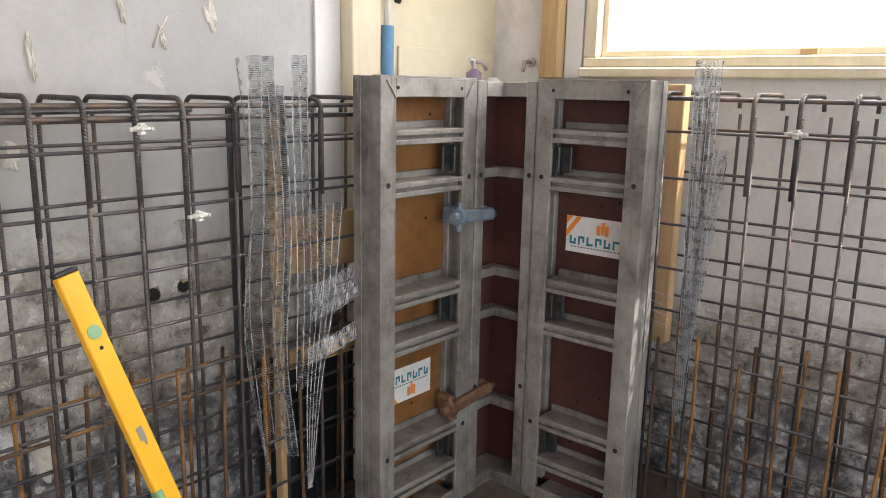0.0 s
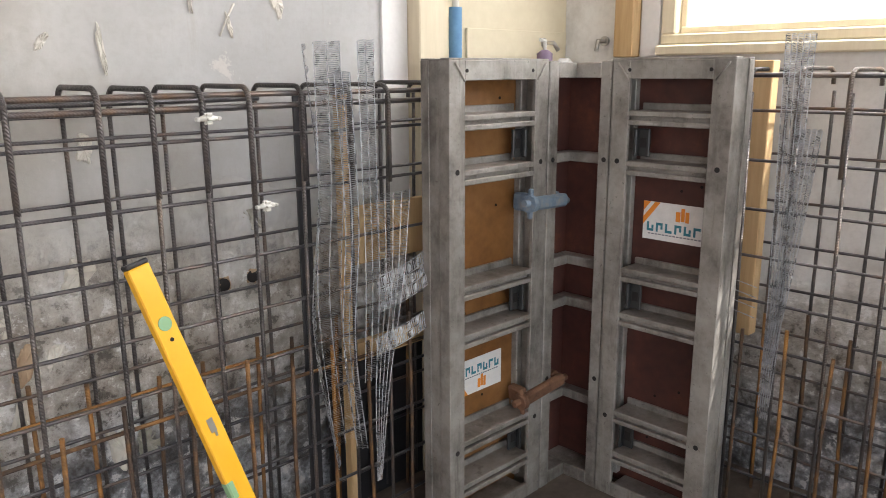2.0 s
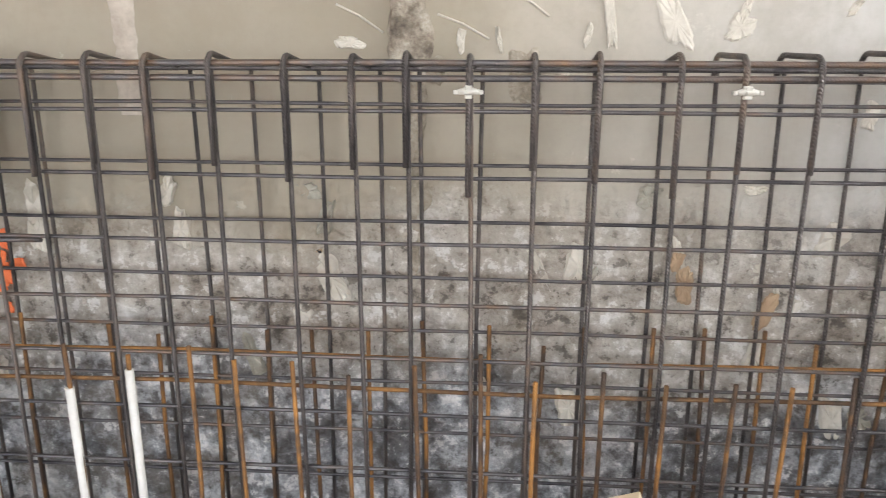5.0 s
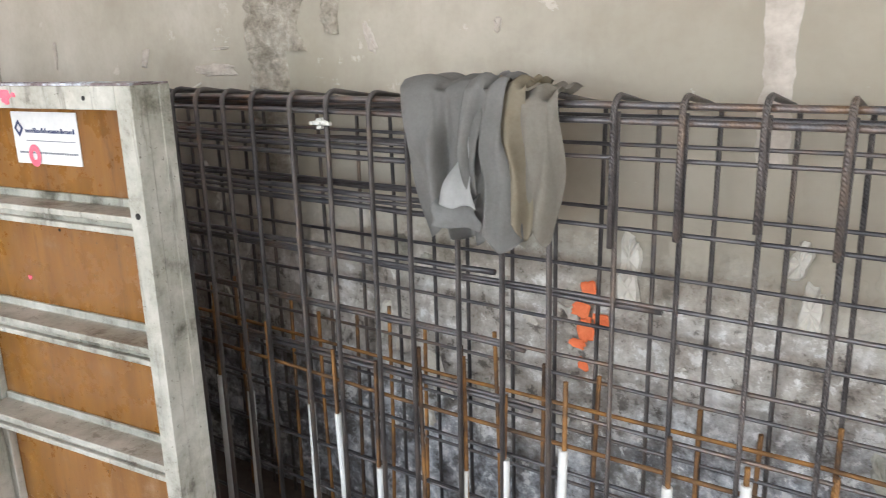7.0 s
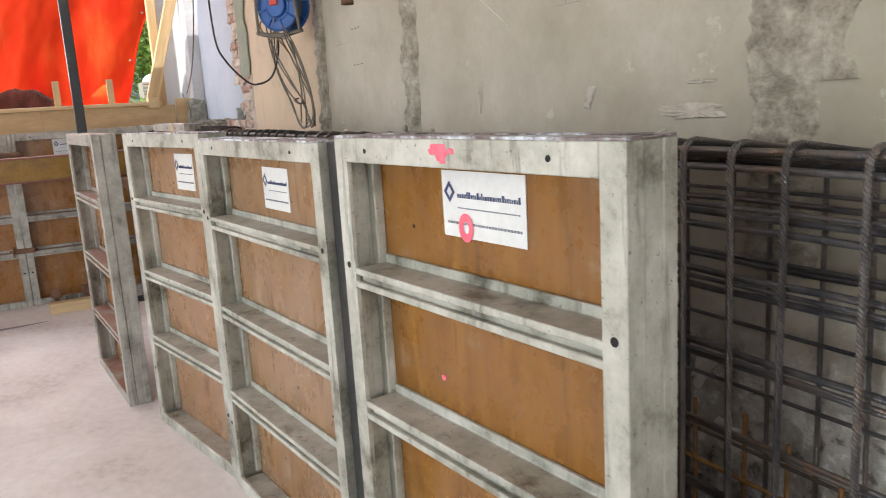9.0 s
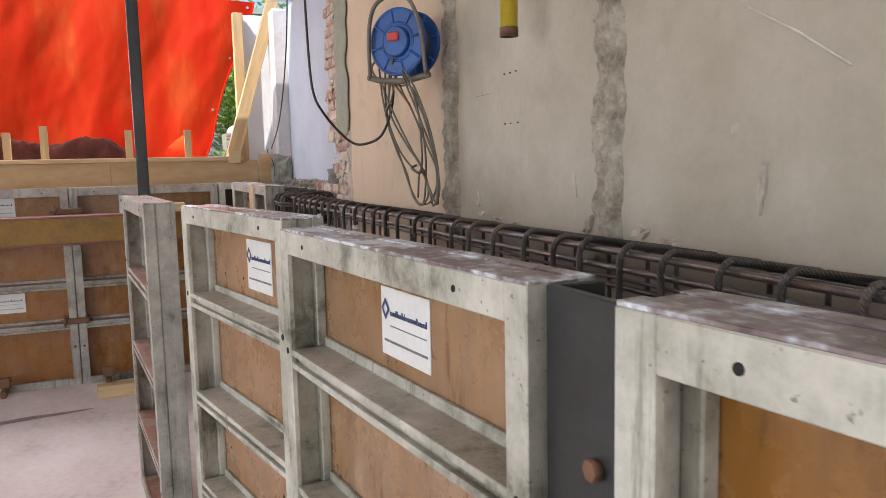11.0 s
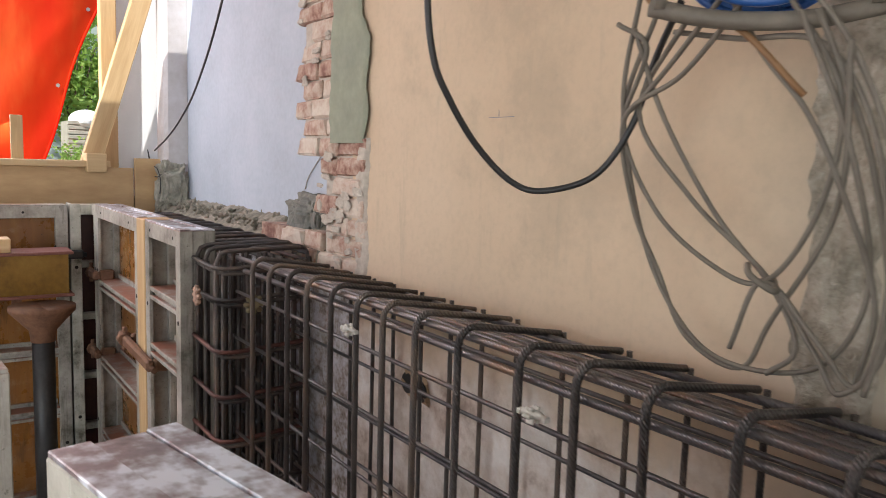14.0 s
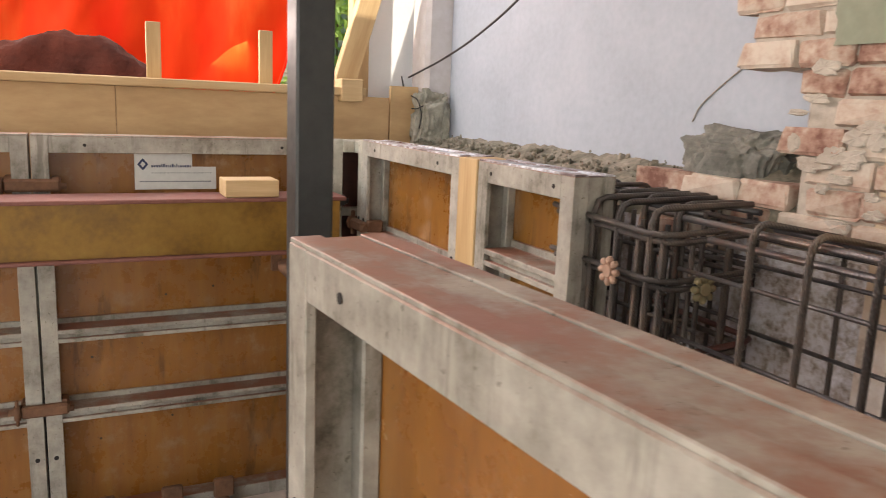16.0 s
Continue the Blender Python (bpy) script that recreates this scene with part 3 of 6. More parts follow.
WET = mottled("dark_wet_floor_stain", [(0.3, (0.20, 0.17, 0.165)), (0.7, (0.36, 0.31, 0.30))], 5, 0.6, fine=30)
for i, (x, y, w, d, turn) in enumerate(((-7.33, 0.75, 0.12, 0.85, 8), (-5.55, 0.62, 0.28, 0.5, -25), (-6.3, -0.4, 0.2, 0.7, 15))):
    bm = bmesh.new()
    ring = []
    for k in range(36):
        a = 2 * math.pi * k / 36
        q = 0.75 + 0.5 * noise.noise((math.cos(a) * 1.6, math.sin(a) * 1.6, i * 5.0)) + 0.2 * noise.noise((math.cos(a) * 6, math.sin(a) * 6, i * 5.0))
        ring.append(bm.verts.new((math.cos(a) * w / 2 * q, math.sin(a) * d / 2 * q, 0.0)))
    bm.faces.new(ring)
    part("floor_stain", bm, WET, floor, "dark damp stain", pose(x, y, 0.003, 0, 0, turn))


# ---------- formwork ----------
def sticker(parent, x, y, z, w, h, spray=False, torn=False):
    """A white hire-firm sticker with a plain diamond mark and bars for its small print."""
    lab = part("sticker", boxes(((x, y - 0.002, z), (x + w, y, z + h)) if not torn else ((x, y - 0.002, z), (x + w, y, z + h * 0.62)), *([((x, y - 0.002, z + h * 0.62), (x + w * 0.7, y, z + h))] if torn else [])), LABEL, parent, "white printed sticker")
    cx, cz, r = x + w * 0.1, z + h * 0.68, h * 0.14
    bm = bmesh.new()
    out = [bm.verts.new((cx + dx * r, y - 0.003, cz + dz * r * 1.2)) for dx, dz in ((1, 0), (0, 1), (-1, 0), (0, -1))]
    inn = [bm.verts.new((cx + dx * r * 0.5, y - 0.003, cz + dz * r * 0.6)) for dx, dz in ((1, 0), (0, 1), (-1, 0), (0, -1))]
    for k in range(4):
        bm.faces.new((out[k], out[(k + 1) % 4], inn[(k + 1) % 4], inn[k]))
    part("mark", bm, NAVY, lab)
    rnd = random.Random(5)
    bars = []
    u = x + w * 0.2
    while u < x + w * (0.68 if torn else 0.95):
        s = w * (0.010 + 0.014 * rnd.random())
        tall = h * rnd.choice((0.055, 0.06, 0.06, 0.095))
        bars.append(((u, y - 0.003, z + h * 0.6), (u + s, y - 0.002, z + h * 0.6 + tall)))
        u += s + w * 0.010
    part("print", boxes(*bars), NAVY, lab)
    for row, hh in ((0.44, 0.018), (0.2, 0.035)):
        small = []
        u = x + w * (0.2 if row > 0.3 else 0.06)
        while u < x + w * 0.94:
            s = w * (0.015 + 0.02 * rnd.random())
            small.append(((u, y - 0.003, z + h * row), (u + s, y - 0.002, z + h * (row + hh))))
            u += s + w * 0.01
        part("small_print", boxes(*small), GREY_INK, lab)
    if spray:
        bm = bmesh.new()
        px, pz, n = x + w * 0.30, z + h * 0.16, 20
        a = [bm.verts.new((px + math.cos(2 * math.pi * k / n) * 0.026, y - 0.004, pz + math.sin(2 * math.pi * k / n) * 0.032)) for k in range(n)]
        b = [bm.verts.new((px + math.cos(2 * math.pi * k / n) * 0.010, y - 0.004, pz + math.sin(2 * math.pi * k / n) * 0.013)) for k in range(n)]
        for k in range(n):
            bm.faces.new((a[k], a[(k + 1) % n], b[(k + 1) % n], b[k]))
        part("spray_ring", bm, PINK, lab, "pink spray-painted ring")


def mesh_of(bm, name, mat):
    me = bpy.data.meshes.new(name)
    bm.to_mesh(me)
    bm.free()
    me.materials.append(mat)
    return me


HOLE_MESH = mesh_of(tube([(0, 0, 0), (0, 0.003, 0)], 0.0085, 12), "tie_hole", HOLE)
RAIL_HOLE = mesh_of(tube([(0, 0, 0), (0, 0.003, 0)], 0.006, 10), "rail_hole", HOLE)
NAIL_MESH = mesh_of(tube([(0, 0, 0), (0, 0.002, 0)], 0.005, 7), "nail_hole", HOLE)
BUSH_MESH = mesh_of(tube([(0, 0, 0), (0, 0.004, 0), (0, 0.003, 0)], [0.013, 0.013, 0.007], 10), "side_bush", CHROME)


def formwork_panel(at, w, h, t, ribs, label, frame=None, ply=None, tag=None, stile=0.055, rib_h=0.05, group="formwork panels", spray=False, torn=False, edge=None):
    frame, ply = frame or FRAME, ply or PLY
    ob = thing("formwork_shutter", at, label, "formwork", group)
    for right in (False, True):
        # stile: a folded profile with a shallow groove on its narrow side
        prof = [(0, 0), (stile, 0), (stile, 0.014), (0.016, 0.014), (0.016, t), (0, t), (0, t - 0.034), (0.005, t - 0.03), (0.005, 0.046), (0, 0.042)]
        if right:
            prof = [(w - x, y) for x, y in prof]
        st = part("stile", extruded(prof, "z", 0, h), frame, ob)
        gx, sgn = (w, 1) if right else (0, -1)
        for z in (h * 0.2, h * 0.79):
            shared("tie_hole", HOLE_MESH, st, pose((w - stile * 0.5) if right else stile * 0.5, -0.0012, z))
        for z in (h * 0.06, h * 0.32, h * 0.62, h * 0.9):
            shared("side_bush", BUSH_MESH, st, pose(gx - sgn * 0.006, t * 0.5, z, 0, 0, 90 * sgn))
    part("top_rail", extruded([(0, h - 0.058), (0.014, h - 0.058), (0.014, h - 0.012), (t, h - 0.012), (t, h), (0, h)], "x", stile, w - stile), frame, ob)
    part("top_plate", boxes(((0.001, 0.0385, h), (w - 0.001, t - 0.0325, h + 0.0025)), bevel=0.001), edge or frame, ob)
    for y0, y1, hh in ((0.001, 0.038, 0.006), (t - 0.032, t - 0.001, 0.005)):
        part("top_lip", boxes(((0.001, y0, h), (w - 0.001, y1, h + hh)), bevel=0.0012), edge or frame, ob)
    part("bottom_rail", extruded([(0, 0), (t - 0.02, 0), (t - 0.02, 0.045), (0.014, 0.045), (0.014, 0.055), (0, 0.055)], "x", stile, w - stile), frame, ob)
    for x in (w * 0.16, w * 0.82):
        shared("rail_hole", RAIL_HOLE, ob, pose(x, -0.0012, h - 0.03))
    a, b = stile - 0.002, w - stile + 0.002
    k = rib_h / 2
    for z in ribs:
        prof = [(0.002, z + k), (t - 0.03, z + k), (t - 0.03, z + k + 0.022), (t - 0.019, z + k + 0.022), (t - 0.019, z - k - 0.004), (0.05, z - k - 0.004), (0.05, z - k), (0.002, z - k),
                (0.002, z - k + 0.016), (0.012, z - k + 0.016), (0.020, z - k + 0.013), (0.020, z + k - 0.013), (0.012, z + k - 0.017), (0.002, z + k - 0.017)]
        part("rib", extruded(prof, "x", a, b), frame, ob)
    part("plywood", boxes(((0.016, t - 0.018, 0.012), (w - 0.016, t - 0.002, h - 0.014))), ply, ob, "orange-brown film-faced plywood")
    for x0 in (0.017, w - 0.017 - 0.03):
        part("edge_angle", boxes(((x0, t - 0.045, 0.05), (x0 + 0.03, t - 0.018, h - 0.05)), bevel=0.003), frame, ob)
    rnd = random.Random(int(w * 1000))
    for _ in range(8):
        shared("nail_hole", NAIL_MESH, ob, pose(stile + 0.05 + rnd.random() * (w - 2 * stile - 0.1), t - 0.0195, 0.1 + rnd.random() * (h - 0.2)))
    if tag:
        sticker(ob, tag[0], t - 0.0185, tag[1], tag[2], tag[3], spray, torn)
    return ob


RIBS = (1.125, 0.75, 0.375)
p1 = formwork_panel(pose(-2.372, 1.874, 0, 0, 0, 6.5), 0.93, 1.5, 0.12, (1.155, 0.805, 0.465), "grey steel-framed formwork panel with pink paint marks, standing by the rebar", tag=(0.31, 1.278, 0.28, 0.146), spray=True, edge=FRAME_TOP)
for k, (x, z, w, hh) in enumerate(((0.445, 1.478, 0.075, 0.026), (0.455, 1.463, 0.035, 0.022), (0.49, 1.476, 0.02, 0.012), (0.27, 0.925, 0.018, 0.018))):
    blob_patch("spray_mark", x, z, w, hh, -0.0005 if z > 1.4 else 0.101, PINK, p1, 400 + k, 0.0015, 18)
p2 = formwork_panel(pose(-3.712, 1.805, 0, 0, 0, 6.1), 1.088, 1.478, 0.12, (1.15, 0.785, 0.42), "grey steel-framed formwork panel with a white hire sticker", ply=PLY_GLARE, tag=(0.40, 1.228, 0.225, 0.15), edge=FRAME_TOP)
p3 = formwork_panel(pose(-4.672, 1.636, 0, 0, 0, 10.9), 0.953, 1.5, 0.12, (1.165, 0.80, 0.455), "grey steel-framed formwork panel, painted sky sheen on its top rail", ply=PLY_GLARE, tag=(0.395, 1.24, 0.215, 0.165), edge=FRAME_TOP)
p4 = formwork_panel(pose(-5.927, 1.444, 0, 0, 0, 4.3), 0.965, 1.5, 0.12, RIBS, "free-standing formwork panel with red dust on its top rail", FRAME_RED, tag=(0.40, 1.02, 0.22, 0.14))
chan = tagged(part("filler_profile", extruded([(-2.622, 1.945), (-2.382, 1.945), (-2.382, 2.03), (-2.397, 2.03), (-2.397, 1.96), (-2.607, 1.96), (-2.607, 2.03), (-2.622, 2.03)], "z", 0, 1.48), DARK_STEEL), "dark channel-shaped strip in the gap between two formwork panels", "steel channel")
part("bolt", tube([(-2.50, 1.930, 1.27), (-2.50, 1.946, 1.27)], 0.014, 6), CAST, chan)

# corner formwork by the window
CR = (1.352, 1.19, 0.83, 0.672, 0.31, 0.155)
CH = 1.532
ca = formwork_panel(pose(2.60, 2.20, 0, 0, 0, 0), 0.455, CH, 0.12, CR, "worn grey formwork panel with close ribs at the room corner", FRAME_OLD, PLY_AGED, stile=0.066, rib_h=0.046, group="corner formwork")
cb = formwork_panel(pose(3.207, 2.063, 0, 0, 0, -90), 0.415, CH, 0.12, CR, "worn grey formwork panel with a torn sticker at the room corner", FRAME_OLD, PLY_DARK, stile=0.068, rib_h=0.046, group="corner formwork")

for pan, x0 in ((ca, 0.455 - 0.066 - 0.012), (cb, 0.068 + 0.012)):
    sg = -1 if pan is ca else 1
    for z in (1.272, 0.752, 0.235):
        br = part("handle_bracket", boxes(((min(x0, x0 + sg * 0.045), 0.040, z - 0.045), (max(x0, x0 + sg * 0.045), 0.052, z + 0.045)), ((min(x0, x0 + sg * 0.010), 0.020, z - 0.045), (max(x0, x0 + sg * 0.010), 0.040, z + 0.045)), bevel=0.003), DARK_STEEL, pan)
        part("slot", boxes(((min(x0 + sg * 0.014, x0 + sg * 0.036), 0.0385, z - 0.016), (max(x0 + sg * 0.014, x0 + sg * 0.036), 0.0395, z + 0.016)), bevel=0.0), HOLE, br)
    for x in (0.075, 0.075 + (0.31 if pan is ca else 0.27)):
        part("weld_seam", tube([(x - 0.052 if x < 0.2 else x + 0.052, -0.0005, CH - 0.008), (x - 0.03 if x < 0.2 else x + 0.03, -0.003, CH - 0.035), (x - 0.012 if x < 0.2 else x + 0.012, -0.0005, CH - 0.06)], 0.0035, 6), FRAME_OLD, pan)


def maker_label(parent, x, y, z, w, h, flip):
    """Maker's sticker: pale ground, teal letter blocks, orange corner stripes."""
    lab = part("sticker", boxes(((x, y - 0.002, z), (x + w, y, z + h))), LABEL, parent, "pale maker's sticker with teal and orange print")
    zs = z + h * (0.22 if not flip else 0.55)
    bars = []
    for k in range(7):
        u, cw, ch = x + w * (0.06 + 0.13 * k), w * 0.095, h * 0.24
        bars += [((u, y - 0.003, zs), (u + cw * 0.3, y - 0.002, zs + ch)), ((u + cw * 0.3, y - 0.003, zs + (ch * 0.72 if k % 2 else 0)), (u + cw, y - 0.002, zs + (ch if k % 2 else ch * 0.28)))]
        if k % 3 != 2:
            bars.append(((u + cw * 0.7, y - 0.003, zs + ch * 0.3), (u + cw, y - 0.002, zs + ch * 0.7)))
    part("print", boxes(*bars), TEAL, lab)
    part("small_print", boxes(*[((x + w * (0.08 + 0.05 * k), y - 0.003, zs - h * 0.08), (x + w * (0.115 + 0.05 * k), y - 0.002, zs - h * 0.05)) for k in range(17)]), GREY_INK, lab)
    zt = z + h * (0.55 if not flip else 0.1)
    part("roof_mark", boxes(((x + w * 0.46, y - 0.003, zt), (x + w * 0.52, y - 0.002, zt + h * 0.26)), ((x + w * 0.53, y - 0.003, zt + h * 0.02), (x + w * 0.58, y - 0.002, zt + h * 0.36)), ((x + w * 0.59, y - 0.003, zt), (x + w * 0.64, y - 0.002, zt + h * 0.28))), ORANGE_INK, lab)
    bm = bmesh.new()
    zc = z + h if not flip else z
    s = -1 if not flip else 1
    for a, b in ((0.0, 0.10), (0.16, 0.24)):
        bm.faces.new([bm.verts.new(c) for c in ((x + w * a, y - 0.003, zc), (x + w * b, y - 0.003, zc), (x, y - 0.003, zc + s * h * b * 2.6), (x, y - 0.003, zc + s * h * a * 2.6 + s * 0.0001))])
    part("stripe", bm, ORANGE_INK, lab)


maker_label(cb, 0.085, 0.1015, 0.945, 0.26, 0.128, False)
maker_label(ca, 0.13, 0.1015, 0.430, 0.222, 0.125, True)


def inner_corner(at, leg, h, t, ribs, frame, ply, label, group):
    """Concave corner piece: its corner at the origin, legs towards -x and -y, thickness outward."""
    ob = thing("corner_piece", at, label, "formwork corner", group)
    s = 0.05
    part("stile", boxes(((-leg, 0, 0), (-leg + s, 0.014, h)), ((-leg, 0.014, 0), (-leg + 0.014, t, h)), bevel=0.003), frame, ob)
    part("stile", boxes(((0, -leg, 0), (0.014, -leg + s, h)), ((0.014, -leg, 0), (t, -leg + 0.014, h)), bevel=0.003), frame, ob)
    part("plywood", boxes(((-leg + 0.014, t - 0.02, 0.01), (t - 0.002, t - 0.002, h - 0.01))), ply, ob)
    part("plywood", boxes(((t - 0.02, -leg + 0.014, 0.01), (t - 0.002, t - 0.021, h - 0.01))), ply, ob)
    for i, z in enumerate((h - 0.03, *ribs, 0.03)):
        hh = 0.05 if i in (0, len(ribs) + 1) else 0.034
        nm = "top_rail" if i == 0 else "bottom_rail" if i == len(ribs) + 1 else "rib"
        d = t - 0.022 if nm != "rib" else 0.05
        y0 = 0.0 if nm != "rib" else t - 0.07
        part(nm, boxes(((-leg + s - 0.002, y0, z - hh / 2), (y0, t - 0.021, z + hh / 2)), ((y0, -leg + s - 0.002, z - hh / 2), (t - 0.021, t - 0.021, z + hh / 2)), bevel=0.003), frame, ob)
    for z in (h * 0.28, h * 0.79):
        shared("tie_hole", HOLE_MESH, ob, pose(-leg + 0.025, -0.0012, z))
        shared("tie_hole", HOLE_MESH, ob, pose(-0.0012, -leg + 0.025, z, 0, 0, -90))
    return ob


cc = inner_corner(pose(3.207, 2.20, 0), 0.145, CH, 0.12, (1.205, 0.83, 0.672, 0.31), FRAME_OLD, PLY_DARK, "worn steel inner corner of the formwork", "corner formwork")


def wedge_clamp(at, mat, label, length=0.17):
    """Cast clamp that grips two stiles: jaw, bolt, wing nut."""
    ob = thing("formwork_clamp", at, label, "clamp", "formwork clamps")
    part("jaw", boxes(((-length / 2, -0.03, -0.022), (length / 2, 0.0, 0.022)), ((-length / 2, 0.0, -0.03), (-length / 2 + 0.035, 0.07, 0.03)), ((length / 2 - 0.035, 0.0, -0.026), (length / 2, 0.07, 0.026)), bevel=0.008), mat, ob)
    part("bolt", tube([(-length * 0.75, -0.012, 0.004), (length * 0.6, -0.012, -0.004)], 0.012, 8), mat, ob)
    bm = bmesh.new()
    add_tube(bm, [(-length * 0.62, -0.012, 0), (-length * 0.5, -0.012, 0)], 0.030, 8)
    add_box(bm, (-length * 0.6, -0.022, -0.05), (-length * 0.53, -0.004, 0.05), 0.004)
    part("wing_nut", bm, mat, ob)
    return ob


wedge_clamp(pose(3.055, 2.20, 1.075, 0, 3, 4), BLUE_CAST, "worn blue cast clamp holding corner formwork", 0.19)
wedge_clamp(pose(3.055, 2.20, 0.405, 0, -8, -4), CAST, "rusty cast clamp holding corner formwork", 0.2)

# far corner: panels along the north side and across the end
XG, FY = -8.08, 2.27
formwork_panel(pose(-7.98, FY, 0), 0.86, 1.51, 0.12, RIBS, "formwork panel with red dust beside the far corner", FRAME_RED, edge=FRAME_TOP, group="far formwork")
formwork_panel(pose(-7.0, FY, 0), 0.47, 1.51, 0.12, (1.24, 1.02, 0.66, 0.36), "narrow formwork panel with close ribs beside the rebar end", FRAME_RED, edge=FRAME_TOP, tag=(0.25, 0.80, 0.16, 0.14), group="far formwork")
filler = tagged(part("timber_filler", boxes(((-7.118, FY - 0.004, 0.0), (-7.004, FY + 0.116, 1.513)), bevel=0.003), WOOD), "pale timber filler between two formwork panels", "timber")
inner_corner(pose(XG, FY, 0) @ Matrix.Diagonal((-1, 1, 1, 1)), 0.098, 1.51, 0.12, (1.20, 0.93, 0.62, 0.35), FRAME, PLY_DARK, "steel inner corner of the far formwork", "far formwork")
for k in range(6):
    far = formwork_panel(pose(XG, FY - 1.18 - 0.965 * k, 0, 0, 0, 90), 1.072 if k == 0 else 0.957, 1.5, 0.12, (1.12, 0.77, 0.46), "dusty formwork panel across the far end of the room", FRAME_RED, tag=(0.34, 1.298, 0.30, 0.142) if k == 0 else (0.26, 1.30, 0.335, 0.138) if k == 1 else None, group="far formwork", torn=k == 0)
    if k == 1:
        sticker(far, 0.24, 0.12 - 0.0185, 0.580, 0.37, 0.145)
wedge_clamp(pose(XG, 2.17, 1.26, 0, 0, 90), DARK_STEEL, "dark clamp on the far corner formwork", 0.12)
for z in (1.17, 0.78):
    wedge_clamp(pose(-7.97, FY, z, 0, 0, 0), CAST, "rusty clamp on the far corner formwork", 0.13)
wedge_clamp(pose(-7.06, FY - 0.005, 0.98, 0, 6, 3), CAST, "rusty waler clamp over the timber filler", 0.34)
wedge_clamp(pose(-7.08, FY - 0.005, 0.52, 0, -5, 3), CAST, "rusty waler clamp over the timber filler", 0.30)
wedge_clamp(pose(XG, 1.09, 0.50, 0, 0, 90), CAST, "grey clamp joining two far formwork panels", 0.16)
wedge_clamp(pose(XG, 1.09, 1.33, 0, 0, 90), CAST, "grey clamp joining two far formwork panels", 0.18)

# steel waler beam across the end panels
beam = thing("waler_beam", pose(-7.98, 0, 0), "brown steel beam laid across the end formwork", "steel beam")
part("top_flange", boxes(((0, -3.5, 1.296), (0.20, 2.14, 1.31)), bevel=0.003), BEAM_TOP, beam, "oxide red flange")
part("bottom_flange", boxes(((0, -3.5, 1.10), (0.20, 2.14, 1.114)), bevel=0.003), BEAM_TOP, beam)
part("web", boxes(((0.17, -3.5, 1.114), (0.18, 2.12, 1.296))), BROWN_STEEL, beam)
part("bracket", boxes(((0.0, 0.4, 1.0), (0.02, 0.44, 1.10)), ((0.0, 1.9, 1.0), (0.02, 1.94, 1.10)), bevel=0.003), CAST, beam)
tagged(part("timber_block", boxes(((-7.93, 1.70, 1.3105), (-7.80, 1.89, 1.372)), bevel=0.003), WOOD_Y), "short pale timber offcut on the steel beam", "timber block")
tagged(part("timber_batten", boxes(((-7.7, 1.2, 0.0), (-7.6, 1.75, 0.09)), bevel=0.003), WOOD_Y), "timber batten on the floor by the end formwork", "timber batten")
for y in (0.2, 0.55, 1.25, 1.5, 1.7):
    tagged(part("anchor_foot", boxes(((-8.07, y, 0.0), (-7.93, y + 0.04, 0.05)), ((-8.05, y - 0.02, 0.05), (-8.02, y + 0.06, 0.13)), bevel=0.006), CAST), "rusty anchor foot at the formwork base", "bracket", "anchor feet")

# dark steel post and the prop with a dished head
steel_post = thing("steel_post", pose(-6.25, 1.56, 0), "slim dark steel post from floor to ceiling", "post")
part("shaft", boxes(((-0.03, -0.03, 0.012), (0.03, 0.03, 2.94)), bevel=0.004), DARK_STEEL, steel_post)
part("base_plate", boxes(((-0.09, -0.09, 0), (0.09, 0.09, 0.012)), bevel=0.003), DARK_STEEL, steel_post)
prop = thing("steel_prop", pose(-7.66, 1.99, 0), "steel prop with a rusty dished head", "prop")
part("stem", tube([(0, 0, 0), (0, 0, 0.98)], 0.046, 14), DARK_STEEL, prop)
bm = bmesh.new()
add_tube(bm, [(0, 0, 0.93), (0, 0, 0.98), (0, 0, 1.07), (0, 0, 1.09), (0, 0, 1.075)], [0.05, 0.055, 0.135, 0.135, 0.120], 20)
part("head", bm, CAST, prop, "rusty funnel-shaped head")
part("base_plate", boxes(((-0.1, -0.1, 0), (0.1, 0.1, 0.012)), bevel=0.003), DARK_STEEL, prop)


# ---------- reinforcement ----------
def u_bar(depth, drop_f, drop_b, r):
    """Hairpin cap: front leg, bend, top, bend, back leg."""
    bend, pts = 0.035, [(0, 0, -drop_f)]
    for k in range(5):
        a = math.pi / 2 * k / 4
        pts.append((0, bend - bend * math.cos(a), -bend + bend * math.sin(a)))
    for k in range(5):
        a = math.pi / 2 * k / 4
        pts.append((0, depth - bend + bend * math.sin(a), -bend + bend * math.cos(a)))
    if drop_b:
        pts.append((0, depth, -drop_b))
    else:
        pts[-5:] = [(0, depth, -0.034)]
    return tube(pts, r, 7)


ROWS = (1.342, 1.19, 1.036, 0.886, 0.735, 0.585, 0.43, 0.28, 0.13)


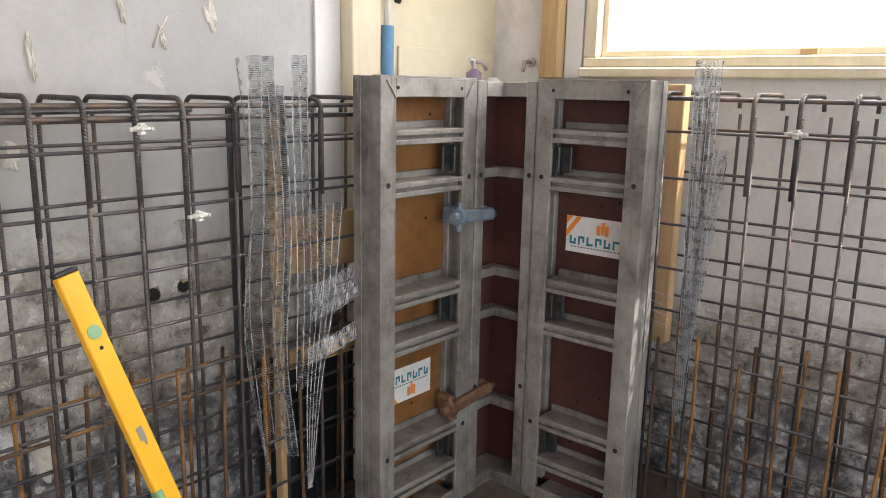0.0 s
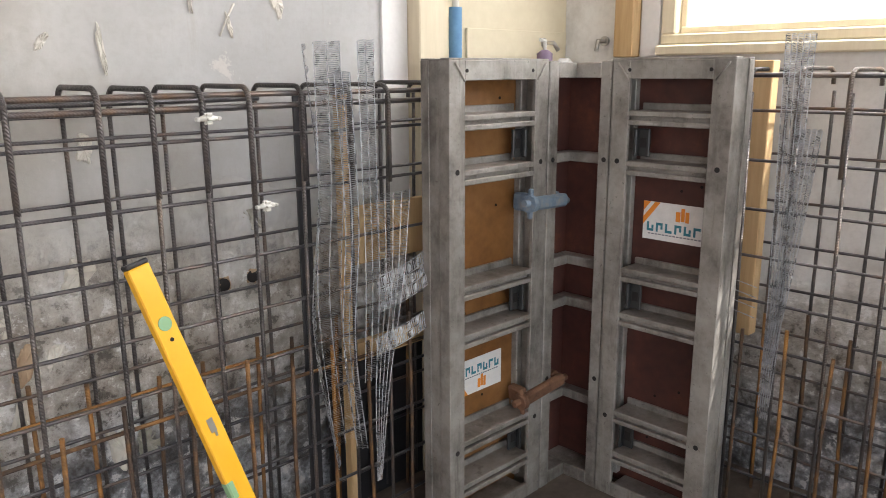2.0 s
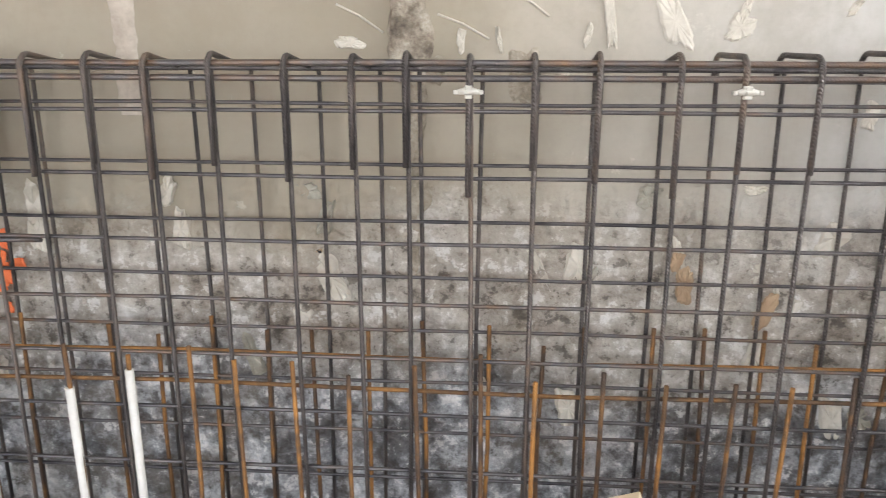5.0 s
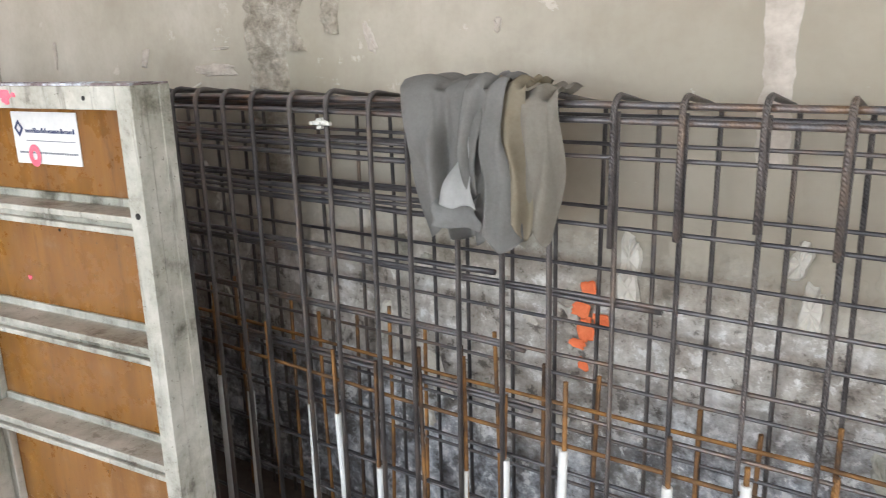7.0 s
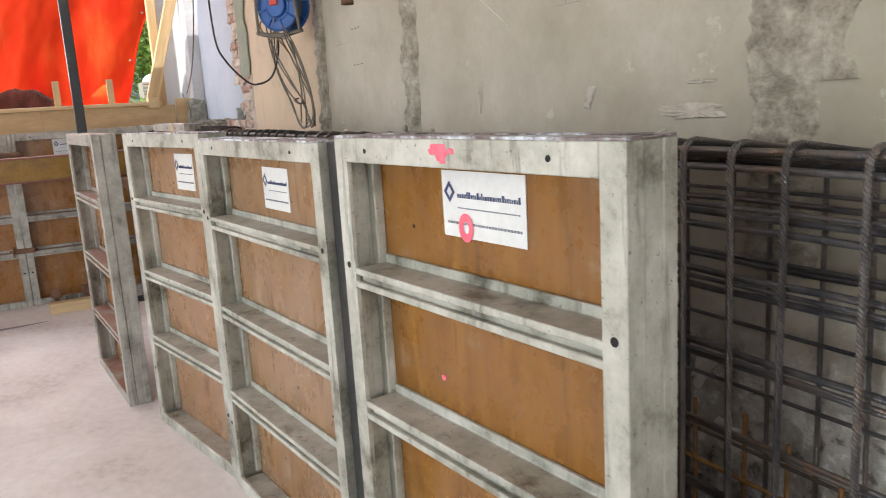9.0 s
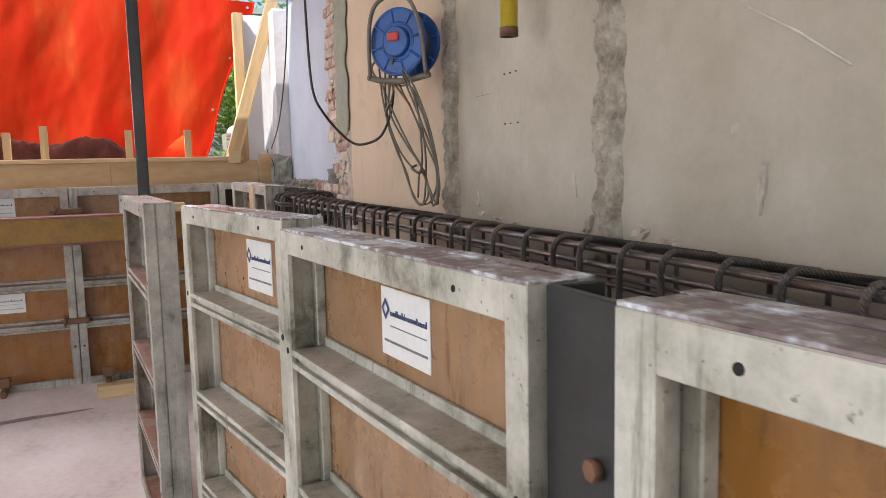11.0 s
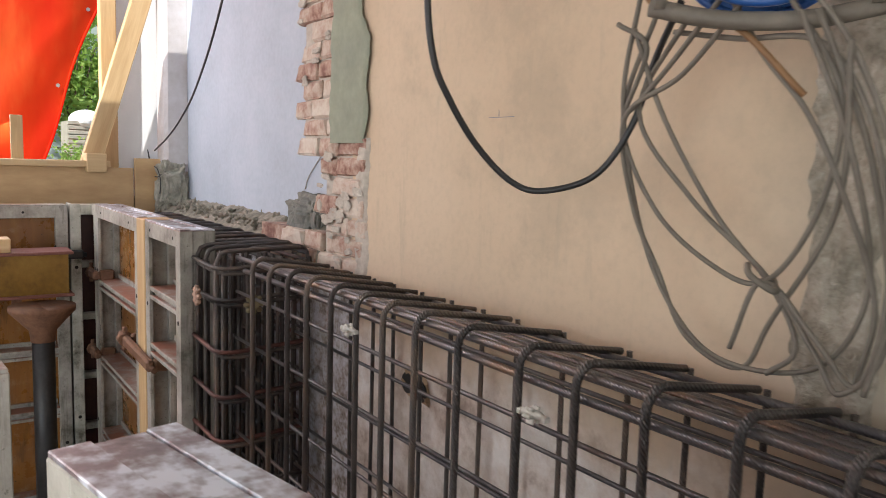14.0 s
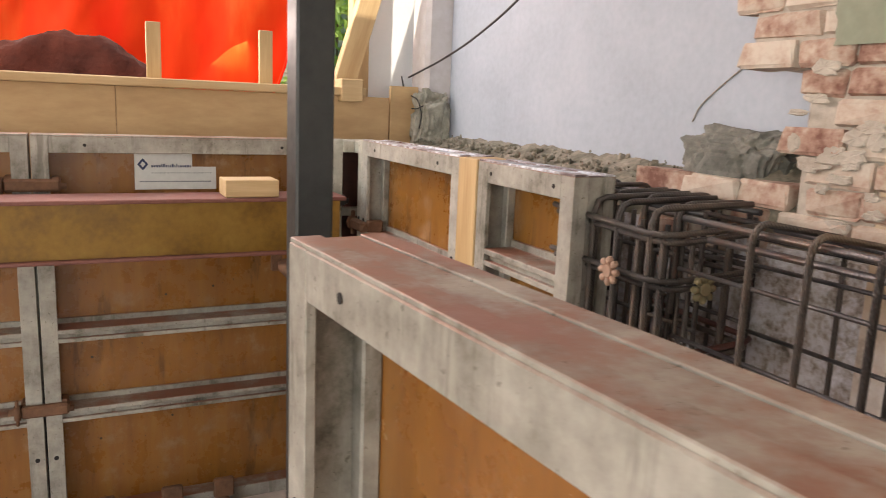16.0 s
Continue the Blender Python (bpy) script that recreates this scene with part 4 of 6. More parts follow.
def rebar_cage(at, u_list, u0, u1, depth, label, seed, laps=(), top=1.466, open_below=-99.0, closed_from=-99.0, lift=0.0):
    """Cage in local axes: x along, y from the front face inwards."""
    rnd = random.Random(seed)
    ob = thing("rebar_cage", at, label, "rebar cage")
    caps = [mesh_of(u_bar(depth, 0.25 + 0.03 * k, 0.05, 0.0071), "u_bar", REBAR) for k in range(3)] + [mesh_of(u_bar(depth - 0.01, 1.40 + 0.02 * k, 0, 0.0072), "u_bar", REBAR) for k in range(3)] + [mesh_of(u_bar(depth - 0.02, 0.25 + 0.03 * k, 0, 0.0071), "u_bar", REBAR) for k in range(3)]
    verts = [mesh_of(tube([(0, 0, 0.02), (0.004 * (k - 1), 0, 0.7), (0, 0, 1.435)], 0.0058, 7), "vertical_bar", REBAR) for k in range(3)]
    for u in u_list:
        j = (rnd.random() - 0.5) * 0.016
        lean = (rnd.random() - 0.5) * 1.6
        far = u < open_below
        shared("u_bar", caps[rnd.randrange(3) + (3 if far else 6 if u < closed_from else 0)], ob, pose(u + j, -0.009, top + (rnd.random() - 0.5) * 0.006, 0, lean * 0.5 if far else 0, (rnd.random() - 0.5) * 5))
        if not far:
            shared("vertical_bar", verts[rnd.randrange(3)], ob, pose(u + j + 0.004 - 1.3 * math.sin(radians(lean * 0.5)), 0.0035, 0, 0, lean * 0.5, 0))
        shared("vertical_bar", verts[rnd.randrange(3)], ob, pose(u + j + 0.014 + (rnd.random() - 0.5) * 0.008, depth - 0.012, 0, 0, -lean * 0.5, 0))
    n = max(4, int((u1 - u0) / 0.5))

    def long_bar(y, z, a, b, r=0.0050):
        pts = [(a + (b - a) * k / n, y + (rnd.random() - 0.5) * 0.003, z + (rnd.random() - 0.5) * 0.005) for k in range(n + 1)]
        part("long_bar", tube(pts, r, 7), REBAR_H, ob)

    for y in (0.017, depth - 0.036):
        long_bar(y, top - (0.018 if y < 0.1 or open_below < -50 else 0.062), u0, u1, 0.0075)
        for z in ROWS:
            long_bar(y, z + lift + (rnd.random() - 0.5) * 0.006, u0, u1)
    for y, z, a, b in laps:
        long_bar(y, z, a, b, 0.0075)
    return ob


CAGE_Y = 2.359
grid_x = [-6.07, -5.94, -5.825, -5.70, -5.57, -5.445, -5.315, -5.20, -5.057, -4.887, -4.745, -4.613, -4.475, -4.335, -4.165, -4.022, -3.86, -3.73, -3.576, -3.408, -3.278, -3.155]
grid_x += [-3.02 + 0.1357 * k for k in range(10)] + [-1.70, -1.577, -1.452, -1.315, -1.184, -1.037, -0.92, -0.79, -0.66, -0.54, -0.404, -0.27, -0.12, 0.02]
grid_x += [0.168, 0.34, 0.496, 0.611, 0.752, 0.90, 1.037, 1.20, 1.34, 1.499, 1.674, 1.798, 1.925, 2.048, 2.206, 2.36, 2.498, 2.65, 2.80, 2.95, 3.10, 3.25]
laps = [(0.055, 1.441, -6.2, -0.95), (0.10, 1.432, -6.1, -1.0), (0.145, 1.424, -6.2, -1.05), (0.185, 1.416, -6.2, -0.9), (0.022, 1.30, -3.6, -0.72), (0.022, 0.872, -2.6, -0.62), (0.022, 0.722, -2.6, -0.6), (0.022, 1.05, -3.0, -0.7), (0.022, 1.205, -3.4, -0.7), (0.012, 1.416, -6.2, 2.9), (0.20, 1.43, -6.2, 2.2), (0.03, 1.325, -3.8, -0.75), (0.03, 1.17, -3.2, -0.72), (0.03, 1.02, -3.0, -0.3), (0.22, 1.32, -3.5, -0.7), (0.22, 1.18, -3.4, -0.7)]
cage = rebar_cage(pose(0, CAGE_Y, 0), grid_x, -6.28, 3.62, 0.255, "dark ribbed steel rebar cage along the stripped wall", 3, laps, open_below=-0.5, closed_from=1.32)
cage_e = rebar_cage(pose(3.40, 1.402, 0, 0, 0, -90), [0.143 * k for k in range(-7, 16)], -1.15, 2.3, 0.26, "rebar cage below the window, lit from above", 8, top=1.502, lift=0.035)
cage_f = rebar_cage(pose(0, 2.44, 0), [-6.35 - 0.12 * k for k in range(14)], -8.0, -6.3, 0.22, "rebar cage behind the far formwork", 9, top=1.47)

# dense column where the far cage ends: doubled hairpins closed towards the room
column = thing("rebar_column", pose(-6.27, CAGE_Y - 0.045, 0), "dense dark column of rebar links at the cage end", "rebar cage")
for k, z in enumerate((1.415, 1.31, 1.15, 1.0, 0.85, 0.70, 0.55, 0.40, 0.25, 0.10)):
    for dz, dy in ((0.0, 0.0), (-0.017, 0.014)):
        pts = [(-0.40, dy, z + 0.012), (-0.05, dy, z), (-0.014, dy + 0.010, z), (0, dy + 0.045, z), (0, 0.16, z + 0.006), (0, 0.27 - dy, z + 0.012), (-0.014, 0.30 - dy, z + 0.012), (-0.05, 0.31 - dy, z + 0.012), (-0.40, 0.31 - dy, z + 0.012)]
        part("link", tube([(x, y, q + dz + 0.004 * math.sin(k * 2.1 + x * 9)) for x, y, q in pts], 0.0072, 6), RUST_RED if dz == 0.0 and k in (2, 3, 4, 6) else REBAR, column)
for x in (-0.02, -0.09, -0.17, -0.26, -0.34):
    for y in (0.022, 0.10, 0.20, 0.285):
        part("vertical_bar", tube([(x, y, 0.02), (x + 0.01 * math.sin(17 * x + 9 * y), y, 1.42)], 0.0068, 6), REBAR, column)
for x in (-0.05, -0.16, -0.25, -0.33):
    part("hairpin", tube([(x, 0.012, 0.02), (x, 0.012, 1.43), (x, 0.022, 1.455), (x, 0.045, 1.464), (x + 0.01, 0.29, 1.47)], 0.0078, 7), REBAR, column)

# rusty starter bars cast into the footing, some with white sleeves
starters = thing("starter_bars", pose(0, CAGE_Y, 0), "rusty starter bars rising from the footing", "rebar")
rnd = random.Random(11)
st_meshes = [mesh_of(tube([(0, 0, 0.0), (0.006 * (k - 1), 0.0, 0.4), (0, 0, 0.70 + 0.03 * k)], 0.0061, 7), "starter_bar", RUST) for k in range(3)]
sleeve_x = {-13: 0.46, -12: 0.51, -11: 0.49, -9: 0.51, -8: 0.517, -7: 0.40, -5: 0.47, -4: 0.54, -3: 0.60, -2: 0.64, -1: 0.69}
for k in range(-38, 22):
    x = 0.15 * k + 0.035 if k > -3 else 0.1345 * k - 0.125
    tall = 1.0 if k > -3 else 1.08
    for y in (0.004, 0.215):
        ob = shared("starter_bar", st_meshes[rnd.randrange(3)], starters, pose(x + (rnd.random() - 0.5) * 0.03, y + (rnd.random() - 0.5) * 0.012, 0, (rnd.random() - 0.5) * 2, (rnd.random() - 0.5) * 2.4, 0) @ Matrix.Diagonal((1, 1, tall, 1)))
        if y < 0.1 and k in sleeve_x:
            part("sleeve", tube([(0, 0, 0.0), (0, 0, sleeve_x[k])], 0.0115, 9), SLEEVE, ob, "white plastic sleeve")
for y, z in ((0.02, 0.655), (0.205, 0.66)):
    part("starter_tie_bar", tube([(-6 + 0.5 * k, y, z + 0.006 * math.sin(k * 1.7)) for k in range(20)], 0.0055, 7), RUST, starters)
starters_e = thing("starter_bars", pose(3.40, 1.402, 0, 0, 0, -90), "rusty starter bars below the window", "rebar")
for k in range(-7, 16):
    for y in (0.01, 0.22):
        shared("starter_bar", st_meshes[k % 3], starters_e, pose(0.143 * k + 0.03, y, 0, 0, (rnd.random() - 0.5) * 2.4, 0) @ Matrix.Diagonal((1, 1, 0.92, 1)))


HUB_BM = bmesh.new()
add_tube(HUB_BM, [(-0.034, 0, 0), (-0.012, 0, 0.003), (0.012, 0, 0.003), (0.034, 0, 0)], [0.006, 0.010, 0.010, 0.006], 8)
HUB_MESH = mesh_of(HUB_BM, "hub", SPACER)
WING_MESH = mesh_of(boxes(((-0.010, 0.008, -0.004), (0.010, 0.020, 0.004)), bevel=0.002), "wing", SPACER)
CLIP_MESH = mesh_of(boxes(((-0.006, -0.008, -0.006), (0.006, 0.008, 0.006)), bevel=0.002), "clip", SPACER)


def spacer(x, y, z, turn=0.0):
    """Star-wheel plastic spacer clipped on a bar."""
    ob = thing("rebar_spacer", pose(x, y, z, 0, 0, turn) @ Matrix.Diagonal((0.78, 0.78, 0.78, 1)), "pale plastic spacer clipped on a rebar", "spacer", "rebar spacers")
    shared("hub", HUB_MESH, ob, pose(0, 0, 0))
    for k in range(6):
        shared("wing", WING_MESH, ob, pose(0, 0, 0, 60 * k))
    for s in (-1, 1):
        shared("clip", CLIP_MESH, ob, pose(s * 0.036, 0, 0))
    return ob


for x, z in ((0.752, 1.388), (1.345, 1.39), (1.93, 1.393), (2.075, 1.165), (-1.19, 1.388), (-3.3, 1.38), (-5.45, 1.385), (-4.83, 1.372), (-2.4, 1.385)):
    spacer(x, CAGE_Y - 0.02, z, 3)
spacer(3.36, 1.26, 1.39, 92)
# flower-shaped wheel spacers on the column
for x, y, z, turn, mat in ((-6.40, 2.30, 1.315, 0, WHEEL_TAN), (-6.262, 2.42, 1.30, 90, WHEEL_PALE)):
    wheel = thing("wheel_spacer", pose(x, y, z, 0, 0, turn), "rosette-shaped plastic wheel spacer on the rebar column", "spacer", "wheel spacers")
    part("hub", tube([(0, -0.022, 0), (0, -0.006, 0)], 0.014, 10), mat, wheel)
    for k in range(8):
        a = 2 * math.pi * k / 8
        part("petal", tube([(0.012 * math.cos(a), -0.014, 0.012 * math.sin(a)), (0.026 * math.cos(a), -0.014, 0.026 * math.sin(a)), (0.033 * math.cos(a), -0.014, 0.033 * math.sin(a))], [0.005, 0.009, 0.005], 7), mat, wheel)


# ---------- loose things by the cage ----------
def lath_strip(path, width, label, seed, axis=(1, 0, 0), ribs=3):
    """Ribbed expanded-metal strip that follows a path downwards; width may taper."""
    ob = thing("metal_lath_strip", None, label, "metal lath", "metal lath strips")
    p = smooth_path(path, 10)
    ax = Vector(axis)
    n = len(p)
    wid = [width[0] + (width[1] - width[0]) * i / (n - 1) for i in range(n)]
    nrm = ax.cross(Vector((0, 0, 1))).normalized()
    for r in range(ribs):
        f = r / (ribs - 1) - 0.5
        bm = bmesh.new()
        edge = [[bm.verts.new(q + ax * (wid[i] * f + e) + nrm * o) for e, o in ((-0.0017, 0.0), (0.0, -0.0022), (0.0017, 0.0))] for i, q in enumerate(p)]
        for lo, hi in zip(edge, edge[1:]):
            for c in range(2):
                bm.faces.new((lo[c], lo[c + 1], hi[c + 1], hi[c]))
        part("rib", bm, ZINC_BRIGHT, ob, "folded bright rib")
    bm = bmesh.new()
    total = sum((p[i + 1] - p[i]).length for i in range(n - 1))
    m = int(total / 0.0048)
    for k in range(m):
        t = k / m * (n - 1)
        i = int(t)
        q = p[i].lerp(p[min(i + 1, n - 1)], t - i)
        w = wid[i]
        for c in range(ribs - 1):
            a = (c / (ribs - 1) - 0.5 + 0.03) * w
            b = ((c + 1) / (ribs - 1) - 0.5 - 0.03) * w
            dz = 0.0025
            rise = Vector((0, 0, 0.004 * math.sin(k * 0.21 + seed)))
            o = nrm * (0.004 * math.sin(k * 0.9 + c))
            up = Vector((0, 0, dz)) + nrm * 0.003
            quad = [q + ax * a + o, q + ax * b + o + rise, q + ax * b + o + rise + up, q + ax * a + o + up]
            bm.faces.new([bm.verts.new(v) for v in quad])
    web = part("lath_web", bm, ZINC, ob)
    web["kind"] = "stuff"
    return ob


Lx = "shiny zinc ribbed lath strip tied to the rebar"
lath_strip([(2.275, 2.33, 1.575), (2.27, 2.325, 1.2), (2.25, 2.325, 0.85), (2.29, 2.33, 0.42)], (0.085, 0.075), Lx, 1)
lath_strip([(2.385, 2.305, 1.58), (2.38, 2.295, 1.25), (2.37, 2.28, 0.95), (2.35, 2.275, 0.62)], (0.055, 0.045), Lx, 2)
lath_strip([(2.47, 2.30, 1.16), (2.44, 2.28, 0.9), (2.39, 2.27, 0.6), (2.36, 2.26, 0.30)], (0.13, 0.015), "fan-shaped zinc lath offcut leaning on the rebar", 3, ribs=5)
lath_strip([(2.41, 2.31, 0.86), (2.52, 2.31, 0.88), (2.64, 2.31, 0.92)], (0.10, 0.10), "curled zinc lath offcut caught in the rebar", 4, (0, 0.25, 0.97), 4)
lath_strip([(2.40, 2.31, 0.70), (2.52, 2.31, 0.72), (2.66, 2.31, 0.76)], (0.05, 0.05), "curled zinc lath offcut caught in the rebar", 5, (0, 0.25, 0.97), 3)
lath_strip([(2.21, 2.345, 1.57), (2.24, 2.34, 1.2), (2.20, 2.335, 0.8), (2.27, 2.34, 0.35)], (0.03, 0.04), "crumpled dark zinc lath strip tied to the rebar", 11, (0.55, 0.83, 0), 3)
lath_strip([(2.30, 2.30, 1.50), (2.31, 2.29, 1.1), (2.28, 2.28, 0.75), (2.33, 2.30, 0.40)], (0.04, 0.03), "crumpled dark zinc lath strip tied to the rebar", 12, (0.8, -0.6, 0), 3)
Rx = "bright zinc ribbed lath strip below the window"
lath_strip([(3.36, 1.535, 1.60), (3.35, 1.53, 1.2), (3.34, 1.525, 0.8), (3.33, 1.53, 0.42)], (0.085, 0.03), Rx, 6, (0, -1, 0), 6)
lath_strip([(3.34, 1.48, 1.33), (3.34, 1.50, 1.0), (3.33, 1.53, 0.6)], (0.075, 0.03), Rx, 7, (0, -1, 0), 6)
lath_strip([(3.37, 1.60, 0.78), (3.37, 1.70, 0.80), (3.37, 1.78, 0.82)], (0.10, 0.10), "curled zinc lath offcut by the corner formwork", 8, (0, 0, 1), 4)

tagged(part("timber_batten", boxes(((2.378, 2.42, 0.0), (2.412, 2.455, 1.46)), bevel=0.003), WOOD), "upright pale timber batten inside the rebar", "timber batten")
tagged(part("timber_board", boxes(((2.42, 2.45, 0.92), (2.78, 2.48, 1.10)), bevel=0.003), WOOD), "short timber board wedged between the rebars", "timber board")
tagged(part("timber_board", boxes(((2.42, 2.42, 0.62), (2.80, 2.45, 0.68)), bevel=0.003), WOOD), "short timber board wedged between the rebars", "timber board")
tagged(part("timber_batten", boxes(((3.50, 1.665, 0.62), (3.55, 1.745, 1.53)), bevel=0.003), WOOD), "upright orange timber batten below the window", "timber batten")
tagged(part("dark_backing", boxes(((2.235, 2.44, 0.0), (2.28, 2.446, 1.44)), bevel=0.002), BLACK_PLASTIC), "black strip hung in the rebar behind the lath", "membrane")

# Black sheet standing in for the shaded void behind the corner rebar
bm = boxes(((2.42, 2.600, 0.0), (3.66, 2.606, 0.60)))
bmesh.ops.subdivide_edges(bm, edges=bm.edges[:], cuts=9, use_grid_fill=True)
for v in bm.verts:
    v.co += Vector((0, 0.012 * noise.noise((v.co.x * 6, 0, v.co.z * 5)), 0.05 * noise.noise((v.co.x * 4, 3, 0)) * (v.co.z > 0.55)))
tagged(part("dark_backing", bm, BLACK_PLASTIC), "black sheet added for the dark void behind the corner rebar", "membrane")

# spirit level leaning on the cage
top, foot = Vector((1.712, 2.318, 1.085)), Vector((1.975, 2.03, 0.0))
d = (top - foot).normalized()
side = Vector((1, 0.12, 0)).cross(d).normalized()
xax = d.cross(side).normalized()
rot = Matrix((xax, side, d)).transposed().to_4x4()
level = thing("spirit_level", Matrix.Translation(foot) @ rot, "yellow aluminium spirit level leaning on the rebar", "spirit level")
LL = (top - foot).length
part("rail", boxes(((-0.028, -0.012, 0.012), (0.028, 0.012, LL - 0.012)), bevel=0.003), YELLOW, level)
for z0, z1 in ((0.0, 0.0118), (LL - 0.0118, LL)):
    part("end_cap", boxes(((-0.029, -0.013, z0), (0.029, 0.013, z1)), bevel=0.003), BLACK_PLASTIC, level, "black end cap")
bm = bmesh.new()
for z in (LL - 0.155,):
    for s in (-1, 1):
        add_tube(bm, [(0, s * 0.0125, z), (0, s * 0.0145, z)], 0.017, 18)
part("vial", bm, GREEN_VIAL, level, "round green vial")
bm = bmesh.new()
for s in (-1, 1):
    add_tube(bm, [(0, s * 0.0125, LL - 0.195), (0, s * 0.0135, LL - 0.195)], 0.005, 10)
part("hang_hole", bm, HOLE, level)
part("middle_vial", boxes(((-0.0285, -0.0135, LL * 0.47), (-0.008, 0.0135, LL * 0.47 + 0.05)), bevel=0.004), GREEN_VIAL, level, "green vial window at mid rail")
part("scuff", boxes(((-0.008, -0.0135, LL * 0.62), (0.008, 0.0135, LL * 0.62 + 0.035)), ((0.0, -0.0135, LL * 0.62 - 0.012), (0.006, 0.0135, LL * 0.62))), CHROME, level, "scuffed bare metal patch")

# board end leaning below
board = thing("leaning_board", pose(1.085, 1.95, 0.652, 0, -21, -8), "pale planed board leaning against the rebar", "timber board")
part("board", boxes(((-0.16, 0, -0.70), (0.02, 0.022, 0.0)), bevel=0.002), WOOD_PALE, board)


# ---------- draped jacket ----------
def draped(x0, x1, x0b, x1b, y_front, z_top, z_bot, seed, folds, amp, nx=56, nz=44, slant=0.0, hem=0.02, diag=1.2):
    """Cloth that comes over the top bars from behind and hangs down in folds; the lower edge may be narrower."""
    rnd = random.Random(seed)
    ph = [rnd.random() * 6 for _ in range(5)]
    bm = bmesh.new()
    grid = []
    over = 8
    for r in range(nz + 1 + over):
        line = []
        for c in range(nx + 1):
            u = c / nx
            gather = u + 0.05 * math.sin(2 * math.pi * u * folds + ph[4])
            if r <= over:
                v, a = 0.0, r / over
                y = y_front + 0.13 * (1 - a)
                z = z_top - 0.012 * (a > 0.9) + 0.008 * math.sin(u * 11 + ph[0]) + 0.006 * math.sin(a * 9 + u * 5)
            else:
                v = (r - over) / nz
                z = z_top - 0.012 + (z_bot + hem * math.sin(u * 8 + ph[1]) + slant * (u - 0.5) - z_top) * v
                y = y_front
            xa, xb = x0 + (x0b - x0) * v, x1 + (x1b - x1) * v
            x = xa + (xb - xa) * gather + 0.008 * math.sin(v * 6 + ph[2])
            crest = math.sin(2 * math.pi * u * folds + diag * v + ph[3])
            fold = math.copysign(abs(crest) ** 0.6, crest) + 0.4 * math.sin(u * folds * 13 + 4 * v + ph[0])
            y -= amp * (fold + 1.2) * min(1.0, 0.15 + 2.2 * v) * (1 if r > over else 0.25)
            y -= 0.012 * noise.noise((x * 14, z * 9, seed)) + 0.02 * noise.noise((x * 5, z * 4, seed + 3))
            line.append(bm.verts.new((x, y, z)))
        grid.append(line)
    for a, b in zip(grid, grid[1:]):
        for c in range(nx):
            f = bm.faces.new((a[c], a[c + 1], b[c + 1], b[c]))
            f.smooth = True
    bmesh.ops.solidify(bm, geom=bm.faces[:], thickness=0.004)
    return bm


jacket = thing("jacket", pose(0, 0, 0), "grey work jacket hung over the rebar cage", "jacket")
JY = CAGE_Y - 0.02
part("body", draped(-0.925, -0.70, -0.835, -0.70, JY, 1.496, 1.165, 2, 1.5, 0.022, slant=0.02, diag=-3.2), CLOTH, jacket)
part("sleeve", draped(-0.60, -0.505, -0.59, -0.515, JY, 1.476, 1.18, 5, 0.9, 0.022, diag=-1.5), mottled("beige_grey_cloth", [(0.3, (0.27, 0.245, 0.20)), (0.7, (0.40, 0.37, 0.315))], 8, 0.95, fine=120, relief=0.4), jacket)
part("front_edge", draped(-0.735, -0.635, -0.715, -0.60, JY - 0.014, 1.500, 1.16, 6, 1.1, 0.022, 30, 40, diag=2.6), CLOTH, jacket)
part("beige_lining", draped(-0.655, -0.585, -0.61, -0.555, JY - 0.012, 1.494, 1.185, 7, 0.8, 0.012, 24, 40), CLOTH_BEIGE, jacket, "beige lining turned out")
part("white_lining", draped(-0.735, -0.72, -0.79, -0.69, JY - 0.050, 1.375, 1.235, 9, 1.0, 0.005, 20, 30, hem=0.004), CLOTH_WHITE, jacket, "white inner lining")
part("cuff", draped(-0.795, -0.69, -0.80, -0.68, JY - 0.053, 1.243, 1.185, 10, 0.8, 0.006, 20, 10, hem=0.004), mottled("pale_grey_cuff", [(0.3, (0.26, 0.26, 0.25)), (0.7, (0.38, 0.38, 0.36))], 12, 0.95, fine=120), jacket, "paler grey knitted cuff")

# ---------- north wall: scars, flakes, marks ----------
scars = [(-3.54, -3.42, 1.35, 2.95, 21), (-4.59, -4.47, 1.35, 2.95, 22), (-1.79, -1.62, 1.15, 1.585, 23), (-1.79, -1.53, 1.57, 2.95, 27), (-1.45, -1.385, 1.615, 2.95, 26)]
for x0, x1, z0, z1, sd in scars:
    rough_strip("mortar_scar", x0, x1, z0, z1, WALL_Y, SCAR, wall_north, sd, 0.038 if x1 - x0 < 0.2 else 0.034, 6 if x1 - x0 < 0.2 else 14, 80)
rough_strip("mortar_scar", 0.535, 0.635, 1.44, 2.95, WALL_Y, DARK_SCAR, wall_north, 24, 0.040, 8, 120)
rough_strip("mortar_scar", 0.585, 0.63, 0.85, 1.45, WALL_Y - 0.002, SCAR, wall_north, 28, 0.014, 6, 80)
rough_strip("plaster_strip", -0.21, -0.125, 1.30, 2.95, WALL_Y, LIME, wall_north, 25, 0.003, 3, 30)
rnd = random.Random(31)
